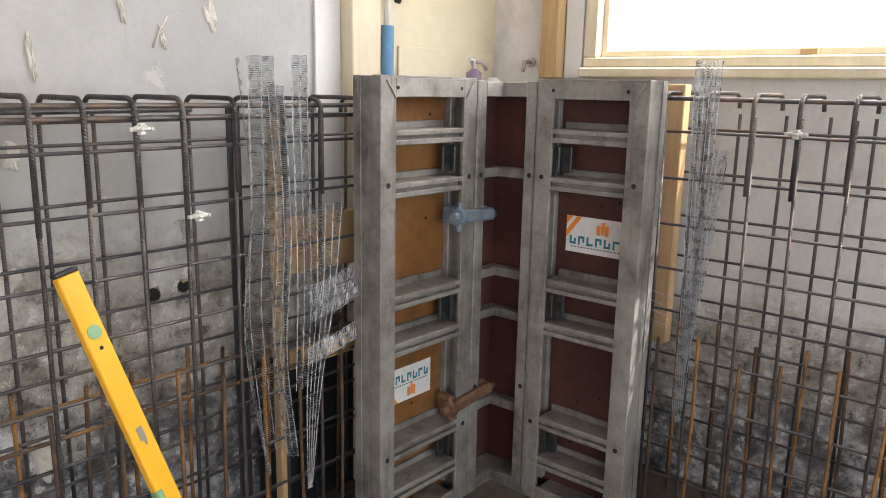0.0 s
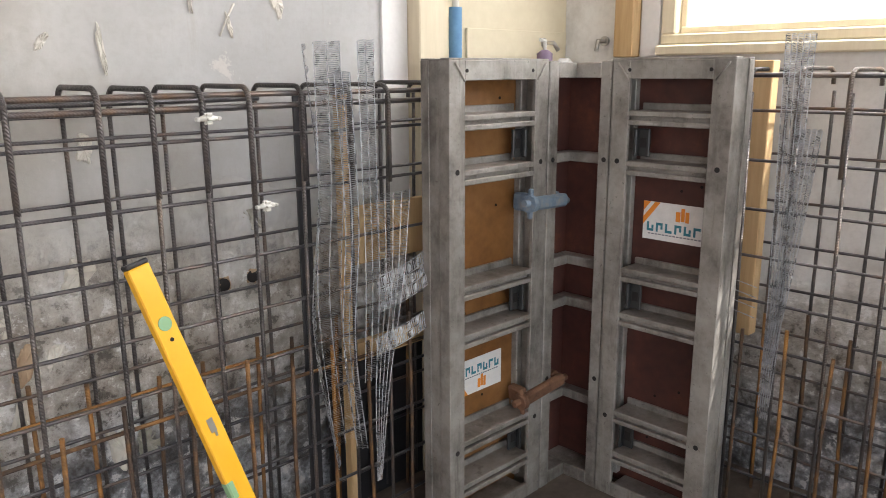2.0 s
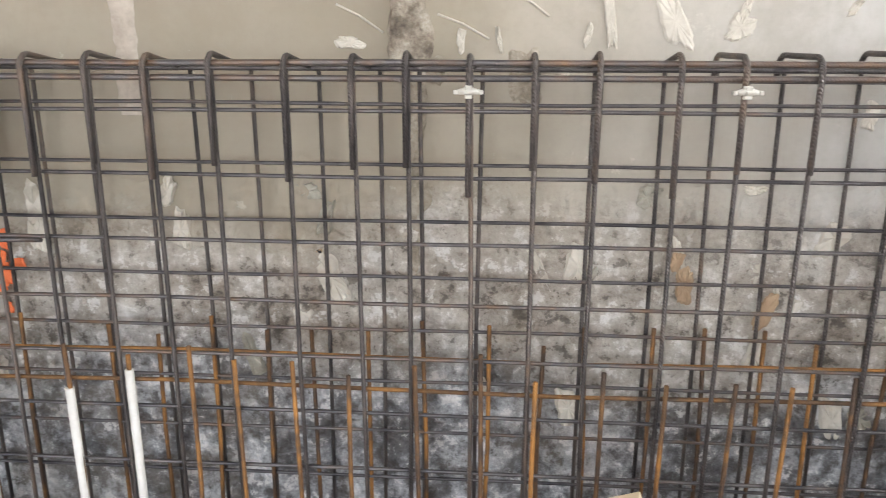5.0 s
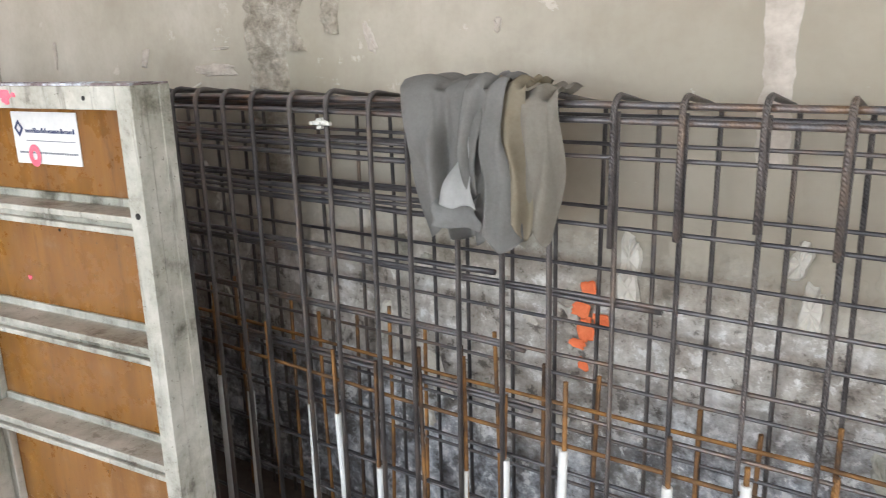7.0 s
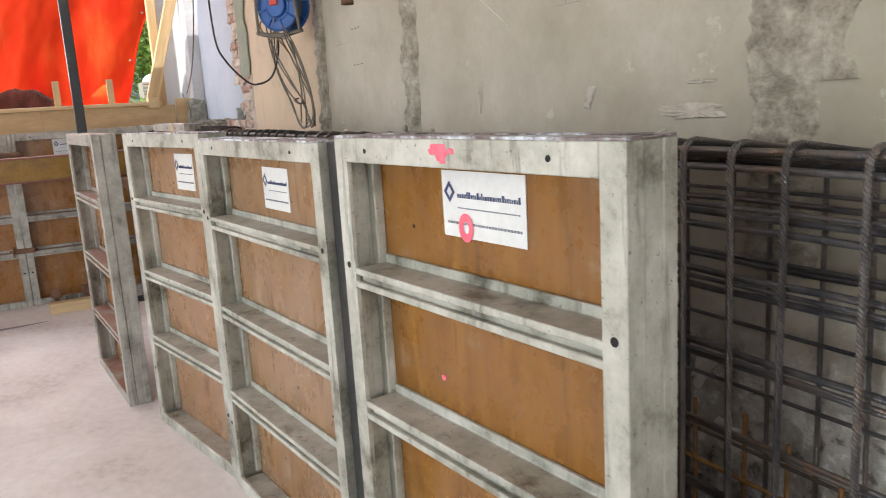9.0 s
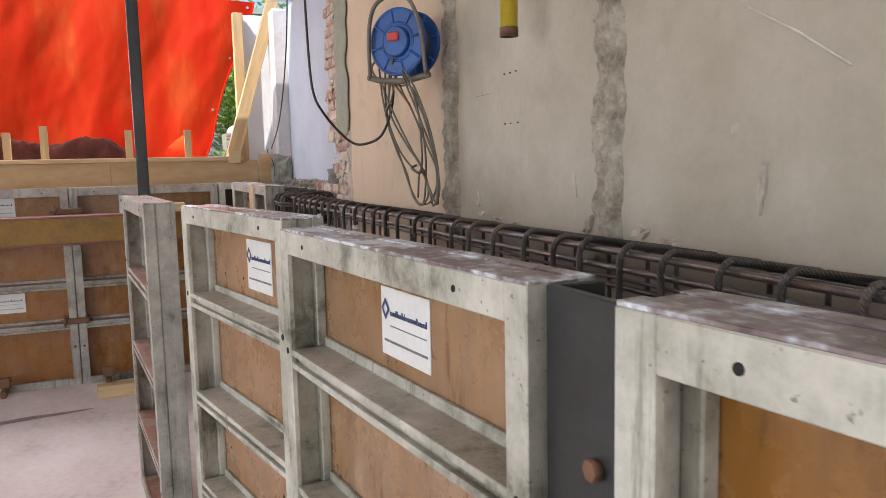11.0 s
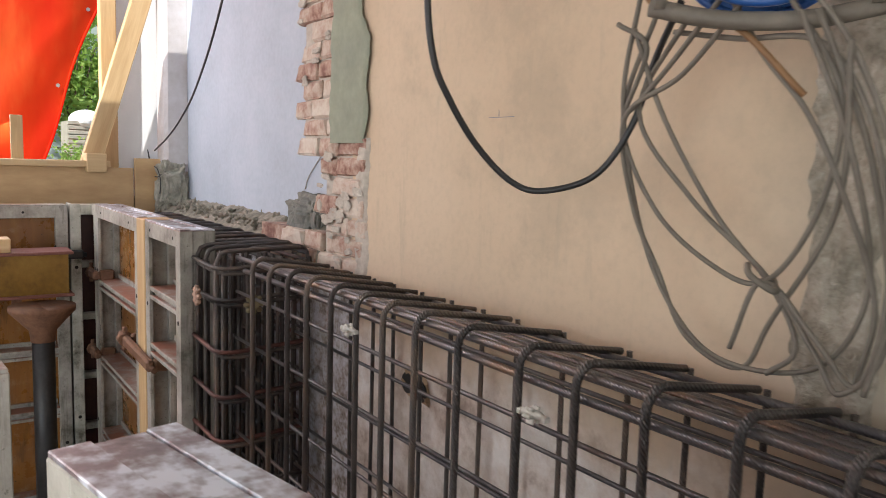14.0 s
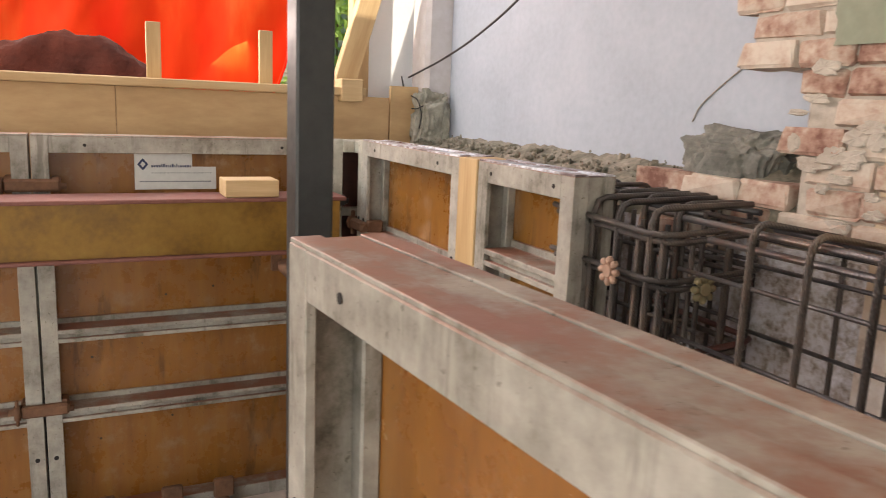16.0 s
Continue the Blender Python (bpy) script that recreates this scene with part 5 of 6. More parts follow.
flakes = [(1.09, 1.56, 0.035, 0.22, -0.12), (1.25, 1.545, 0.085, 0.16, -0.35), (1.41, 1.53, 0.09, 0.07, 0.5), (1.42, 1.575, 0.03, 0.08, 0.3), (1.04, 1.51, 0.025, 0.06, 0.2), (0.815, 1.50, 0.02, 0.07, -0.2), (1.68, 1.575, 0.03, 0.05, 0.6),
          (1.82, 1.56, 0.022, 0.12, -0.1), (2.18, 1.63, 0.02, 0.08, -0.2), (1.31, 0.92, 0.045, 0.16, -0.2), (1.58, 0.80, 0.035, 0.13, -0.1), (1.52, 0.90, 0.035, 0.07, 0.2), (1.75, 1.31, 0.05, 0.07, 0.0), (1.49, 1.12, 0.08, 0.03, 0.4),
          (0.43, 1.49, 0.10, 0.035, -0.4), (0.72, 1.50, 0.03, 0.07, 0.1), (0.98, 1.42, 0.05, 0.04, 0.0), (2.06, 1.72, 0.02, 0.16, -0.15), (2.34, 1.70, 0.05, 0.10, -0.3), (1.95, 1.86, 0.02, 0.12, 0.4),
          (-2.35, 1.56, 0.05, 0.09, 0.3), (-2.95, 1.58, 0.03, 0.12, 0.1), (-1.35, 1.80, 0.03, 0.16, 0.0), (-1.28, 1.60, 0.05, 0.09, -0.3), (-1.95, 1.512, 0.28, 0.05, 0.0), (-1.93, 1.585, 0.12, 0.012, 0.0), (-0.85, 1.62, 0.03, 0.04, 0.0)]
for i, (x, z, w, hh, sl) in enumerate(flakes):
    blob_patch("plaster_scar", x, z, w * 0.8, hh, WALL_Y - 0.001, PALE_CHIP if x > 0 else LIME, wall_north, 40 + i, 0.005, 40, sl)
for i, (x, z, w, hh, sl) in enumerate(((-4.30, 1.49, 0.012, 0.035, 0.5), (-4.27, 1.45, 0.035, 0.022, 0.2), (-4.15, 1.435, 0.09, 0.03, -0.3), (-4.02, 1.426, 0.07, 0.02, -0.2), (-3.35, 1.445, 0.07, 0.06, 0.3), (-3.58, 1.455, 0.035, 0.06, 0.5), (-3.24, 1.43, 0.08, 0.035, 0.1))):
    blob_patch("lime_crust", x, z, w, hh, WALL_Y - 0.001, PALE_CHIP if i < 2 else LIME, wall_north, 500 + i, 0.008, 30, sl)
for i, (x, z, w, hh, sl) in enumerate(((1.325, 0.86, 0.055, 0.12, -0.1), (1.30, 0.93, 0.04, 0.06, 0.2), (1.545, 0.80, 0.05, 0.11, 0.3), (0.66, 1.42, 0.05, 0.08, 0.1), (0.88, 1.40, 0.10, 0.16, 0.0))):
    blob_patch("brown_stain", x, z, w, hh, WALL_Y - (0.024 if z < 1.0 else 0.001), TAN_CHIP if z < 1.0 else SCAR, wall_north, 520 + i, 0.003, 30, sl)
for x0, z0, x1, z1 in ((-4.31, 1.53, -4.285, 1.475), (-3.66, 1.60, -3.645, 1.53), (0.40, 1.585, 0.52, 1.515), (0.66, 1.56, 0.79, 1.50), (0.85, 1.61, 0.94, 1.555), (0.30, 1.75, 0.42, 1.60), (2.15, 1.60, 2.20, 1.69), (-2.2, 1.40, -2.05, 1.47), (1.55, 1.70, 1.57, 1.83), (-3.0, 1.95, -2.75, 1.80), (1.0, 1.78, 1.05, 1.90), (-0.4, 1.9, -0.3, 1.7)):
    part("plaster_scratch", tube([(x0, WALL_Y - 0.001, z0), ((x0 + x1) / 2, WALL_Y - 0.002, (z0 + z1) / 2 + 0.006), (x1, WALL_Y - 0.001, z1)], 0.0032, 5), PALE_CHIP, wall_north)
for i in range(64):
    x = -3.2 + rnd.random() * 6.0
    z = 0.45 + rnd.random() * 0.75
    blob_patch("plaster_scar", x, z, 0.03 + 0.06 * rnd.random(), 0.04 + 0.12 * rnd.random(), WALL_Y - 0.008, (PALE_CHIP, ROUGH, PALE_CHIP)[i % 3], wall_north, 100 + i, 0.012, 22, rnd.random() - 0.5)
for i, (x, z, r) in enumerate(((2.10, 0.885, 0.022), (2.20, 0.895, 0.020), (0.33, 0.93, 0.008), (-5.69, 1.157, 0.030), (-5.625, 1.148, 0.030), (-1.1, 1.18, 0.008), (-1.6, 1.73, 0.008), (-4.07, 1.93, 0.0026), (-4.03, 1.93, 0.0026), (-3.99, 1.932, 0.0026), (-4.07, 1.765, 0.0026), (-4.03, 1.765, 0.0022), (-3.98, 1.765, 0.0026))):
    bm = bmesh.new()
    disc_y(bm, x, WALL_Y - 0.012, z, r, 0.004, 12)
    if r > 0.006:
        blob_patch("hole_rim", x, z, r * 2.9, r * 2.9, WALL_Y - 0.001, TAN_CHIP, wall_north, 200 + i, 0.010, 14)
    part("drill_hole", bm, HOLE, wall_north, "dark hole through the plaster")
for i, (x, z, w, h) in enumerate(((-0.568, 0.955, 0.045, 0.06), (-0.592, 0.90, 0.06, 0.045), (-0.535, 0.885, 0.05, 0.035), (-0.575, 0.85, 0.045, 0.08), (-0.597, 0.81, 0.055, 0.03), (-0.578, 0.752, 0.035, 0.045))):
    blob_patch("spray_mark", x, z, w, h, WALL_Y - 0.034, ORANGE_SPRAY, wall_north, 230 + i, 0.003)
for x, z, l in ((-4.32, 1.875, 0.14), (-5.38, 1.87, 0.09), (-2.5, 1.83, 0.12)):
    part("pencil_line", boxes(((x, WALL_Y - 0.001, z), (x + l, WALL_Y + 0.001, z + 0.0014)), ((x + l * 0.4, WALL_Y - 0.001, z + 0.0014), (x + l * 0.41, WALL_Y + 0.001, z + 0.018))), GREY_INK, wall_north)

def stripped_sheet():
    """The hacked-off foot of the wall, as uneven as it is."""
    bm = bmesh.new()
    rows = []
    nx, nz = 760, 120
    for j in range(nz + 1):
        z = 0.06 + 1.22 * j / nz
        line = []
        for i in range(nx + 1):
            x = -3.9 + 7.6 * i / nx
            fade = max(0.0, min(1.0, (1.18 + 0.16 * noise.noise((x * 1.7, 0, 3.0)) - z) / 0.12)) * max(0.15, min(1.0, (x + 4.2) / 1.6))
            k = noise.noise((x * 3, 0, z * 3)) + 0.8 * noise.noise((x * 8, 1, z * 7)) + 0.55 * abs(noise.noise((x * 19, 2, z * 15))) + 0.35 * noise.noise((x * 46, 2, z * 40))
            line.append(bm.verts.new((x, WALL_Y + 0.006 - fade * (0.014 + 0.022 * k), z)))
        rows.append(line)
    for lo, hi in zip(rows, rows[1:]):
        for i in range(nx):
            f = bm.faces.new((lo[i], lo[i + 1], hi[i + 1], hi[i]))
            f.smooth = True
    return bm


part("stripped_foot", stripped_sheet(), PLASTER, wall_north, "hacked-off rough wall foot")

# joinery and pipes in the window corner
tagged(part("wall_board", boxes(((2.735, WALL_Y - 0.012, 0.0), (2.845, WALL_Y - 0.001, 2.94))), CEIL), "white board strip on the wall", "trim", kind="structure")
tagged(part("timber_post", boxes(((2.85, WALL_Y - 0.07, 0.0), (2.985, WALL_Y - 0.002, 2.94)), bevel=0.004), WOOD_CREAM), "cream painted timber post at the wall", "post")
tagged(part("corner_panel", boxes(((2.99, WALL_Y - 0.010, 0.0), (EAST_X - 0.001, WALL_Y - 0.001, 2.94))), CREAM_WALL), "cream panel lining in the corner", "trim", kind="structure")
tagged(part("panel_edge", boxes(((3.13, WALL_Y - 0.022, 1.40), (EAST_X - 0.012, WALL_Y - 0.011, 1.655)), bevel=0.002), CREAM_WALL), "low cream splash panel", "trim", kind="structure")
water = thing("water_pipe", pose(3.04, WALL_Y - 0.05, 0), "white water pipe with a blue foam sleeve", "pipe")
part("pipe", tube([(0, 0, 0.0), (0, 0, 2.94)], 0.013, 10), PIPE_GREY, water)
part("foam_sleeve", tube([(0, 0, 1.0), (0, 0, 1.72)], 0.024, 12), PIPE_BLUE, water, "blue foam sleeve")
tap = thing("wall_tap", pose(3.14, WALL_Y - 0.06, 1.86), "red-handled double tap on the wall", "tap")
part("valve", tube([(-0.05, 0, -0.03), (-0.03, 0, 0.0), (0.03, 0, 0.0), (0.05, 0, -0.03)], 0.016, 10), CHROME, tap)
for s in (-1, 1):
    part("handle", boxes(((s * 0.035 - 0.022, -0.045, -0.012), (s * 0.035 + 0.022, -0.015, 0.012)), bevel=0.006), REEL_RED, tap, "red handle")
part("outlet", tube([(-0.05, 0, -0.03), (-0.06, 0, -0.055)], 0.013, 8), DARK_STEEL, tap)
for x, z in ((3.42, 1.60),):
    ob = thing("pipe_stub", pose(x + 0.16, WALL_Y - 0.02, z + 0.01), "capped chrome pipe stub on the wall", "pipe stub", "pipe stubs")
    part("pipe", tube([(0, 0, 0), (0, -0.05, 0), (0.02, -0.06, -0.03)], 0.009, 8), CHROME, ob)
    part("flange", tube([(0, 0.006, 0), (0, -0.004, 0)], 0.02, 12), CHROME, ob)
ob = thing("pipe_stub", pose(EAST_X - 0.004, 2.45, 1.615, 0, 0, -90), "capped chrome pipe stub on the wall", "pipe stub", "pipe stubs")
part("pipe", tube([(0, 0, 0), (0, -0.05, 0), (0.0, -0.06, -0.04)], 0.009, 8), CHROME, ob)
part("flange", tube([(0, 0.002, 0), (0, -0.008, 0)], 0.02, 12), CHROME, ob)
shelf = tagged(part("wall_ledge", boxes(((3.44, 2.52, 1.44), (3.735, 2.63, 1.465)), bevel=0.004), WOOD_CREAM), "small cream ledge in the corner", "ledge")
bottle = thing("pump_bottle", pose(3.50, 2.57, 1.466), "small purple pump bottle on the ledge", "bottle")
part("bottle_body", tube([(0, 0, 0), (0, 0, 0.10), (0, 0, 0.115)], [0.032, 0.032, 0.012], 14), plain("purple_plastic", (0.20, 0.14, 0.22), 0.4), bottle)
part("pump", tube([(0, 0, 0.115), (0, 0, 0.15), (-0.03, 0, 0.152)], 0.007, 8), LABEL, bottle)
tagged(part("white_cup", tube([(3.63, 2.57, 1.466), (3.63, 2.57, 1.52), (3.63, 2.57, 1.55)], [0.04, 0.042, 0.02], 14), LABEL), "white plastic cup on the ledge", "cup")

# window in the east wall
win = tagged(thing("window_1"), "cream timber window with bright panes", "window", kind="structure")
fr = part("window_frame", boxes(((EAST_X - 0.02, WY0, WZ0 - 0.007), (EAST_X + 0.10, WY1, WZ0 + 0.032)), ((EAST_X - 0.02, WY0, WZ1 - 0.06), (EAST_X + 0.10, WY1, WZ1)), ((EAST_X - 0.02, WY1 - 0.06, WZ0 + 0.032), (EAST_X + 0.10, WY1, WZ1 - 0.06)),
    ((EAST_X - 0.02, WY0, WZ0 + 0.032), (EAST_X + 0.10, WY0 + 0.06, WZ1 - 0.06)), bevel=0.006), WOOD_CREAM, win)
part("casement", boxes(((EAST_X + 0.02, WY0 + 0.06, WZ0 + 0.032), (EAST_X + 0.07, WY1 - 0.06, WZ0 + 0.058)), ((EAST_X + 0.02, WY1 - 0.085, WZ0 + 0.058), (EAST_X + 0.07, WY1 - 0.06, WZ1 - 0.06)), bevel=0.004), WOOD_CREAM, win)
sill = part("window_sill", boxes(((EAST_X - 0.05, WY0 - 0.05, WZ0 - 0.046), (EAST_X + 0.02, WY1 + 0.004, WZ0 - 0.008)), bevel=0.006), WOOD_CREAM, win)
pane = part("pane", boxes(((EAST_X + 0.04, WY0 + 0.06, WZ0 + 0.058), (EAST_X + 0.046, WY1 - 0.085, WZ1 - 0.06))), GLASS, win)
pane.visible_shadow = False
part("stay_block", boxes(((EAST_X + 0.0, 1.33, WZ0 + 0.033), (EAST_X + 0.019, 1.385, WZ0 + 0.055)), bevel=0.003), WOOD, win)
tagged(part("window_post", boxes(((EAST_X - 0.06, 2.29, 1.55), (EAST_X - 0.002, 2.375, 2.94)), bevel=0.004), WOOD), "timber upright beside the window", "post")
tagged(part("window_lining", boxes(((EAST_X - 0.012, 2.205, 1.55), (EAST_X - 0.001, 2.285, 2.94)), bevel=0.002), CEIL), "white lining strip beside the window", "trim", kind="structure")
outside = bpy.data.materials.new("bright_day_outside")
outside.use_nodes = True
em = outside.node_tree.nodes.new("ShaderNodeEmission")
em.inputs[0].default_value, em.inputs[1].default_value = (1, 0.99, 0.96, 1), 3.0
outside.node_tree.links.new(em.outputs[0], outside.node_tree.nodes["Material Output"].inputs[0])
tagged(part("backdrop", boxes(((EAST_X + 3.0, -6, -1), (EAST_X + 3.1, 8, 4.5))), outside), "overexposed daylight outside the window", "backdrop", kind="structure")

# ---------- reel, cables, pipe on the north wall ----------
reel = thing("cable_reel", pose(-4.58, 2.485, 2.10, 0, 0, 36), "blue cable reel hung on the wall", "cable reel")
for y in (-0.045, 0.055):
    bm = bmesh.new()
    for r0 in (0.122, 0.070):
        add_tube(bm, [(r0 * math.cos(2 * math.pi * k / 40), y, r0 * math.sin(2 * math.pi * k / 40)) for k in range(41)], 0.007, 6, caps=False)
    add_tube(bm, [(0, y - 0.003, 0), (0, y, 0), (0, y + 0.003, 0)], [0.116, 0.121, 0.116], 36)
    for k in range(8):
        a = 2 * math.pi * k / 8 + 0.2
        add_tube(bm, [(0.07 * math.cos(a), y - 0.004, 0.07 * math.sin(a)), (0.12 * math.cos(a), y - 0.004, 0.12 * math.sin(a))], 0.005, 5)
    part("flange", bm, REEL_BLUE, reel, "blue ribbed plastic flange")
part("wound_cable", tube([(0, -0.04, 0), (0, 0.05, 0)], 0.088, 24), CABLE_GREY, reel)
part("hub", tube([(0, -0.066, 0), (0, -0.045, 0)], [0.052, 0.060], 20), REEL_BLUE, reel)
part("socket", boxes(((-0.03, -0.076, 0.0), (0.02, -0.0655, 0.035)), bevel=0.005), REEL_RED, reel, "red socket lid")
part("stand", tube(smooth_path([(-0.125, -0.06, -0.13), (-0.11, -0.075, 0.06), (-0.06, -0.08, 0.15), (0.06, -0.08, 0.155), (0.115, -0.07, 0.05), (0.13, -0.055, -0.13)]), 0.008, 8), CABLE_GREY, reel)
part("handle_bar", tube(smooth_path([(-0.138, -0.05, -0.125), (-0.05, -0.06, -0.145), (0.05, -0.06, -0.148), (0.138, -0.04, -0.13)]), 0.012, 8), CABLE_GREY, reel, "worn grey carrying bar")
cables = thing("hanging_cable", None, "grey-brown extension cable hanging in loose loops", "cable")
loops = [
    [(-4.74, 2.02), (-4.80, 1.86), (-4.805, 1.66), (-4.74, 1.53), (-4.64, 1.475), (-4.50, 1.50), (-4.44, 1.62), (-4.45, 1.80), (-4.50, 1.96)],
    [(-4.72, 2.00), (-4.81, 1.84), (-4.76, 1.70), (-4.66, 1.62), (-4.575, 1.61), (-4.49, 1.72), (-4.46, 1.86), (-4.52, 1.98)],
    [(-4.66, 1.98), (-4.78, 1.85), (-4.70, 1.72), (-4.58, 1.615), (-4.50, 1.52), (-4.46, 1.475), (-4.41, 1.56), (-4.43, 1.78), (-4.48, 1.96)],
    [(-4.56, 2.00), (-4.68, 1.90), (-4.80, 1.84), (-4.81, 1.70), (-4.78, 1.60), (-4.72, 1.50), (-4.62, 1.47), (-4.575, 1.55), (-4.47, 1.72), (-4.44, 1.92)],
    [(-4.70, 1.96), (-4.60, 1.94), (-4.48, 1.92), (-4.42, 1.80), (-4.41, 1.62), (-4.44, 1.49), (-4.50, 1.54), (-4.58, 1.61), (-4.63, 1.50)],
    [(-4.76, 1.97), (-4.73, 1.84), (-4.66, 1.70), (-4.575, 1.60), (-4.53, 1.52), (-4.57, 1.475)],
    [(-4.62, 2.03), (-4.56, 1.92), (-4.50, 1.84), (-4.46, 1.74), (-4.43, 1.60), (-4.45, 1.48)],
    [(-4.50, 2.00), (-4.44, 1.90), (-4.40, 1.76), (-4.405, 1.60), (-4.43, 1.48)],
    [(-4.79, 1.98), (-4.74, 1.94), (-4.80, 1.85), (-4.72, 1.90), (-4.62, 1.98), (-4.55, 2.04)],
]
for k, pts in enumerate(loops):
    part("loop", tube(smooth_path([(x, 2.43 + 0.12 * min(1, (2.05 - z) * 2.2) + 0.008 * math.sin(k * 2.3 + z * 9), z) for x, z in pts], 8), 0.0040, 7), CABLE_GREY, cables)
part("cable_knot", tube(smooth_path([(-4.60, 2.53, 1.63), (-4.575, 2.50, 1.62), (-4.55, 2.52, 1.60), (-4.57, 2.55, 1.61)], 6), 0.005, 7), CABLE_GREY, cables)
part("brown_lead", tube(smooth_path([(-4.62, 2.40, 2.06), (-4.70, 2.39, 2.02), (-4.66, 2.40, 1.97), (-4.58, 2.43, 1.95), (-4.50, 2.47, 1.86)], 8), 0.0045, 7), mottled("brown_lead_sheath", [(0.3, (0.16, 0.08, 0.03)), (0.7, (0.26, 0.14, 0.06))], 14, 0.6), cables, "brown lead")
tagged(part("black_cable", tube(smooth_path([(-4.96, 2.18, 2.95), (-4.957, 2.19, 2.4), (-4.957, 2.20, 2.06), (-4.957, 2.215, 1.93), (-4.956, 2.25, 1.86), (-4.953, 2.305, 1.79), (-4.93, 2.36, 1.735), (-4.895, 2.40, 1.722), (-4.84, 2.46, 1.75), (-4.795, 2.49, 1.83), (-4.765, 2.50, 1.93), (-4.69, 2.46, 2.0)], 12), 0.0055, 8), CABLE_BLACK), "black cable sagging across the wall", "cable")
tagged(part("black_cable", tube(smooth_path([(-8.513, 2.687, 1.786), (-8.313, 2.662, 1.811), (-8.013, 2.624, 1.849), (-7.613, 2.574, 1.919), (-7.2, 2.523, 2.03), (-6.75, 2.467, 2.235), (-6.41, 2.424, 2.50), (-6.15, 2.39, 2.95)], 8), 0.0045, 7), CABLE_BLACK), "thin black wire slung to the corner pier", "cable")
ypipe = thing("yellow_pipe", None, "yellow pipe end hanging by the wall", "pipe")
bm = bmesh.new()
add_tube(bm, [(-3.80, 2.54, 2.94), (-3.81, 2.53, 2.035)], 0.026, 16)
part("pipe", bm, PIPE_YELLOW, ypipe)
bm = bmesh.new()
add_tube(bm, [(-3.81, 2.53, 2.0345), (-3.81, 2.53, 2.008), (-3.81, 2.53, 2.02)], [0.028, 0.028, 0.021], 16, caps=False)
part("collar", bm, CAST, ypipe)
part("bore", tube([(-3.81, 2.53, 2.026), (-3.81, 2.53, 2.022)], 0.021, 16), HOLE, ypipe)

# ---------- broken brick end of the north wall ----------
rnd = random.Random(91)
BX = -6.05
brick_mesh = []
for k in range(5):
    bm = bmesh.new()
    w = (0.10, 0.21, 0.16, 0.13, 0.19)[k]
    add_box(bm, (-w, 0, 0), (0, 0.10, 0.057), 0.007)
    for v in bm.verts:
        v.co += Vector(((rnd.random() - 0.5) * 0.010, (rnd.random() - 0.5) * 0.014, (rnd.random() - 0.5) * 0.006))
    brick_mesh.append(mesh_of(bm, "brick", BRICK))
widths = (0.10, 0.21, 0.16, 0.13, 0.19)
masonry = tagged(part("wall_broken_end", boxes(((-6.25, WALL_Y + 0.004, 1.38), (-6.045, WALL_Y + 0.23, 1.785)), ((-6.42, WALL_Y + 0.004, 1.785), (-6.045, WALL_Y + 0.23, 2.94)), bevel=0.012), LIME), "torn brick end of the old wall", "wall", kind="structure")
part("wall_foot", boxes(((-6.25, WALL_Y + 0.004, 0.0), (-6.045, WALL_Y + 0.23, 1.379)), bevel=0.004), WHITEWASH, masonry, "flaking whitewashed wall foot")
for r in range(24):
    z = 1.40 + r * 0.0625
    limit = -6.29 + 0.05 * rnd.random() if z < 1.77 else -6.48 + 0.07 * rnd.random()
    x = (BX + 0.06 if z < 1.79 else -6.135) + 0.05 * rnd.random()
    while x - 0.10 > limit:
        k = rnd.choice([q for q in range(5) if x - widths[q] > limit - 0.03])
        ob = shared("brick", brick_mesh[k], masonry, pose(x, WALL_Y - 0.004 - 0.010 * rnd.random(), z, 0, 0, (rnd.random() - 0.5) * 4))
        x -= widths[k] + 0.008
    for yb in (0.10, 0.16):
        shared("brick", brick_mesh[rnd.choice((0, 0, 3))], masonry, pose(limit + 0.11 + 0.03 * rnd.random(), WALL_Y + yb - 0.02, z, 0, 0, (rnd.random() - 0.5) * 8))
for i in range(34):
    z = 1.42 + (1.5 if i % 3 else 0.36) * rnd.random()
    x = (-5.99 - 0.27 * rnd.random()) if z < 1.77 else (-6.16 - 0.26 * rnd.random())
    blob_patch("mortar_smear", x, z, 0.03 + 0.05 * rnd.random(), 0.015 + 0.03 * rnd.random(), WALL_Y - 0.012, LIME, masonry, 300 + i, 0.003, 18)
rough_strip("mortar_scar", -6.02, -5.945, 1.40, 1.83, WALL_Y, LIME, masonry, 92, 0.016, 6, 60)
rough_strip("green_paint_scar", -6.19, -5.955, 1.815, 2.94, WALL_Y - 0.014, mottled("greenish_old_paint", [(0.3, (0.20, 0.225, 0.165)), (0.7, (0.33, 0.345, 0.26))], 8, 0.85, fine=40, relief=0.4), masonry, 93, 0.004, 3, 40)
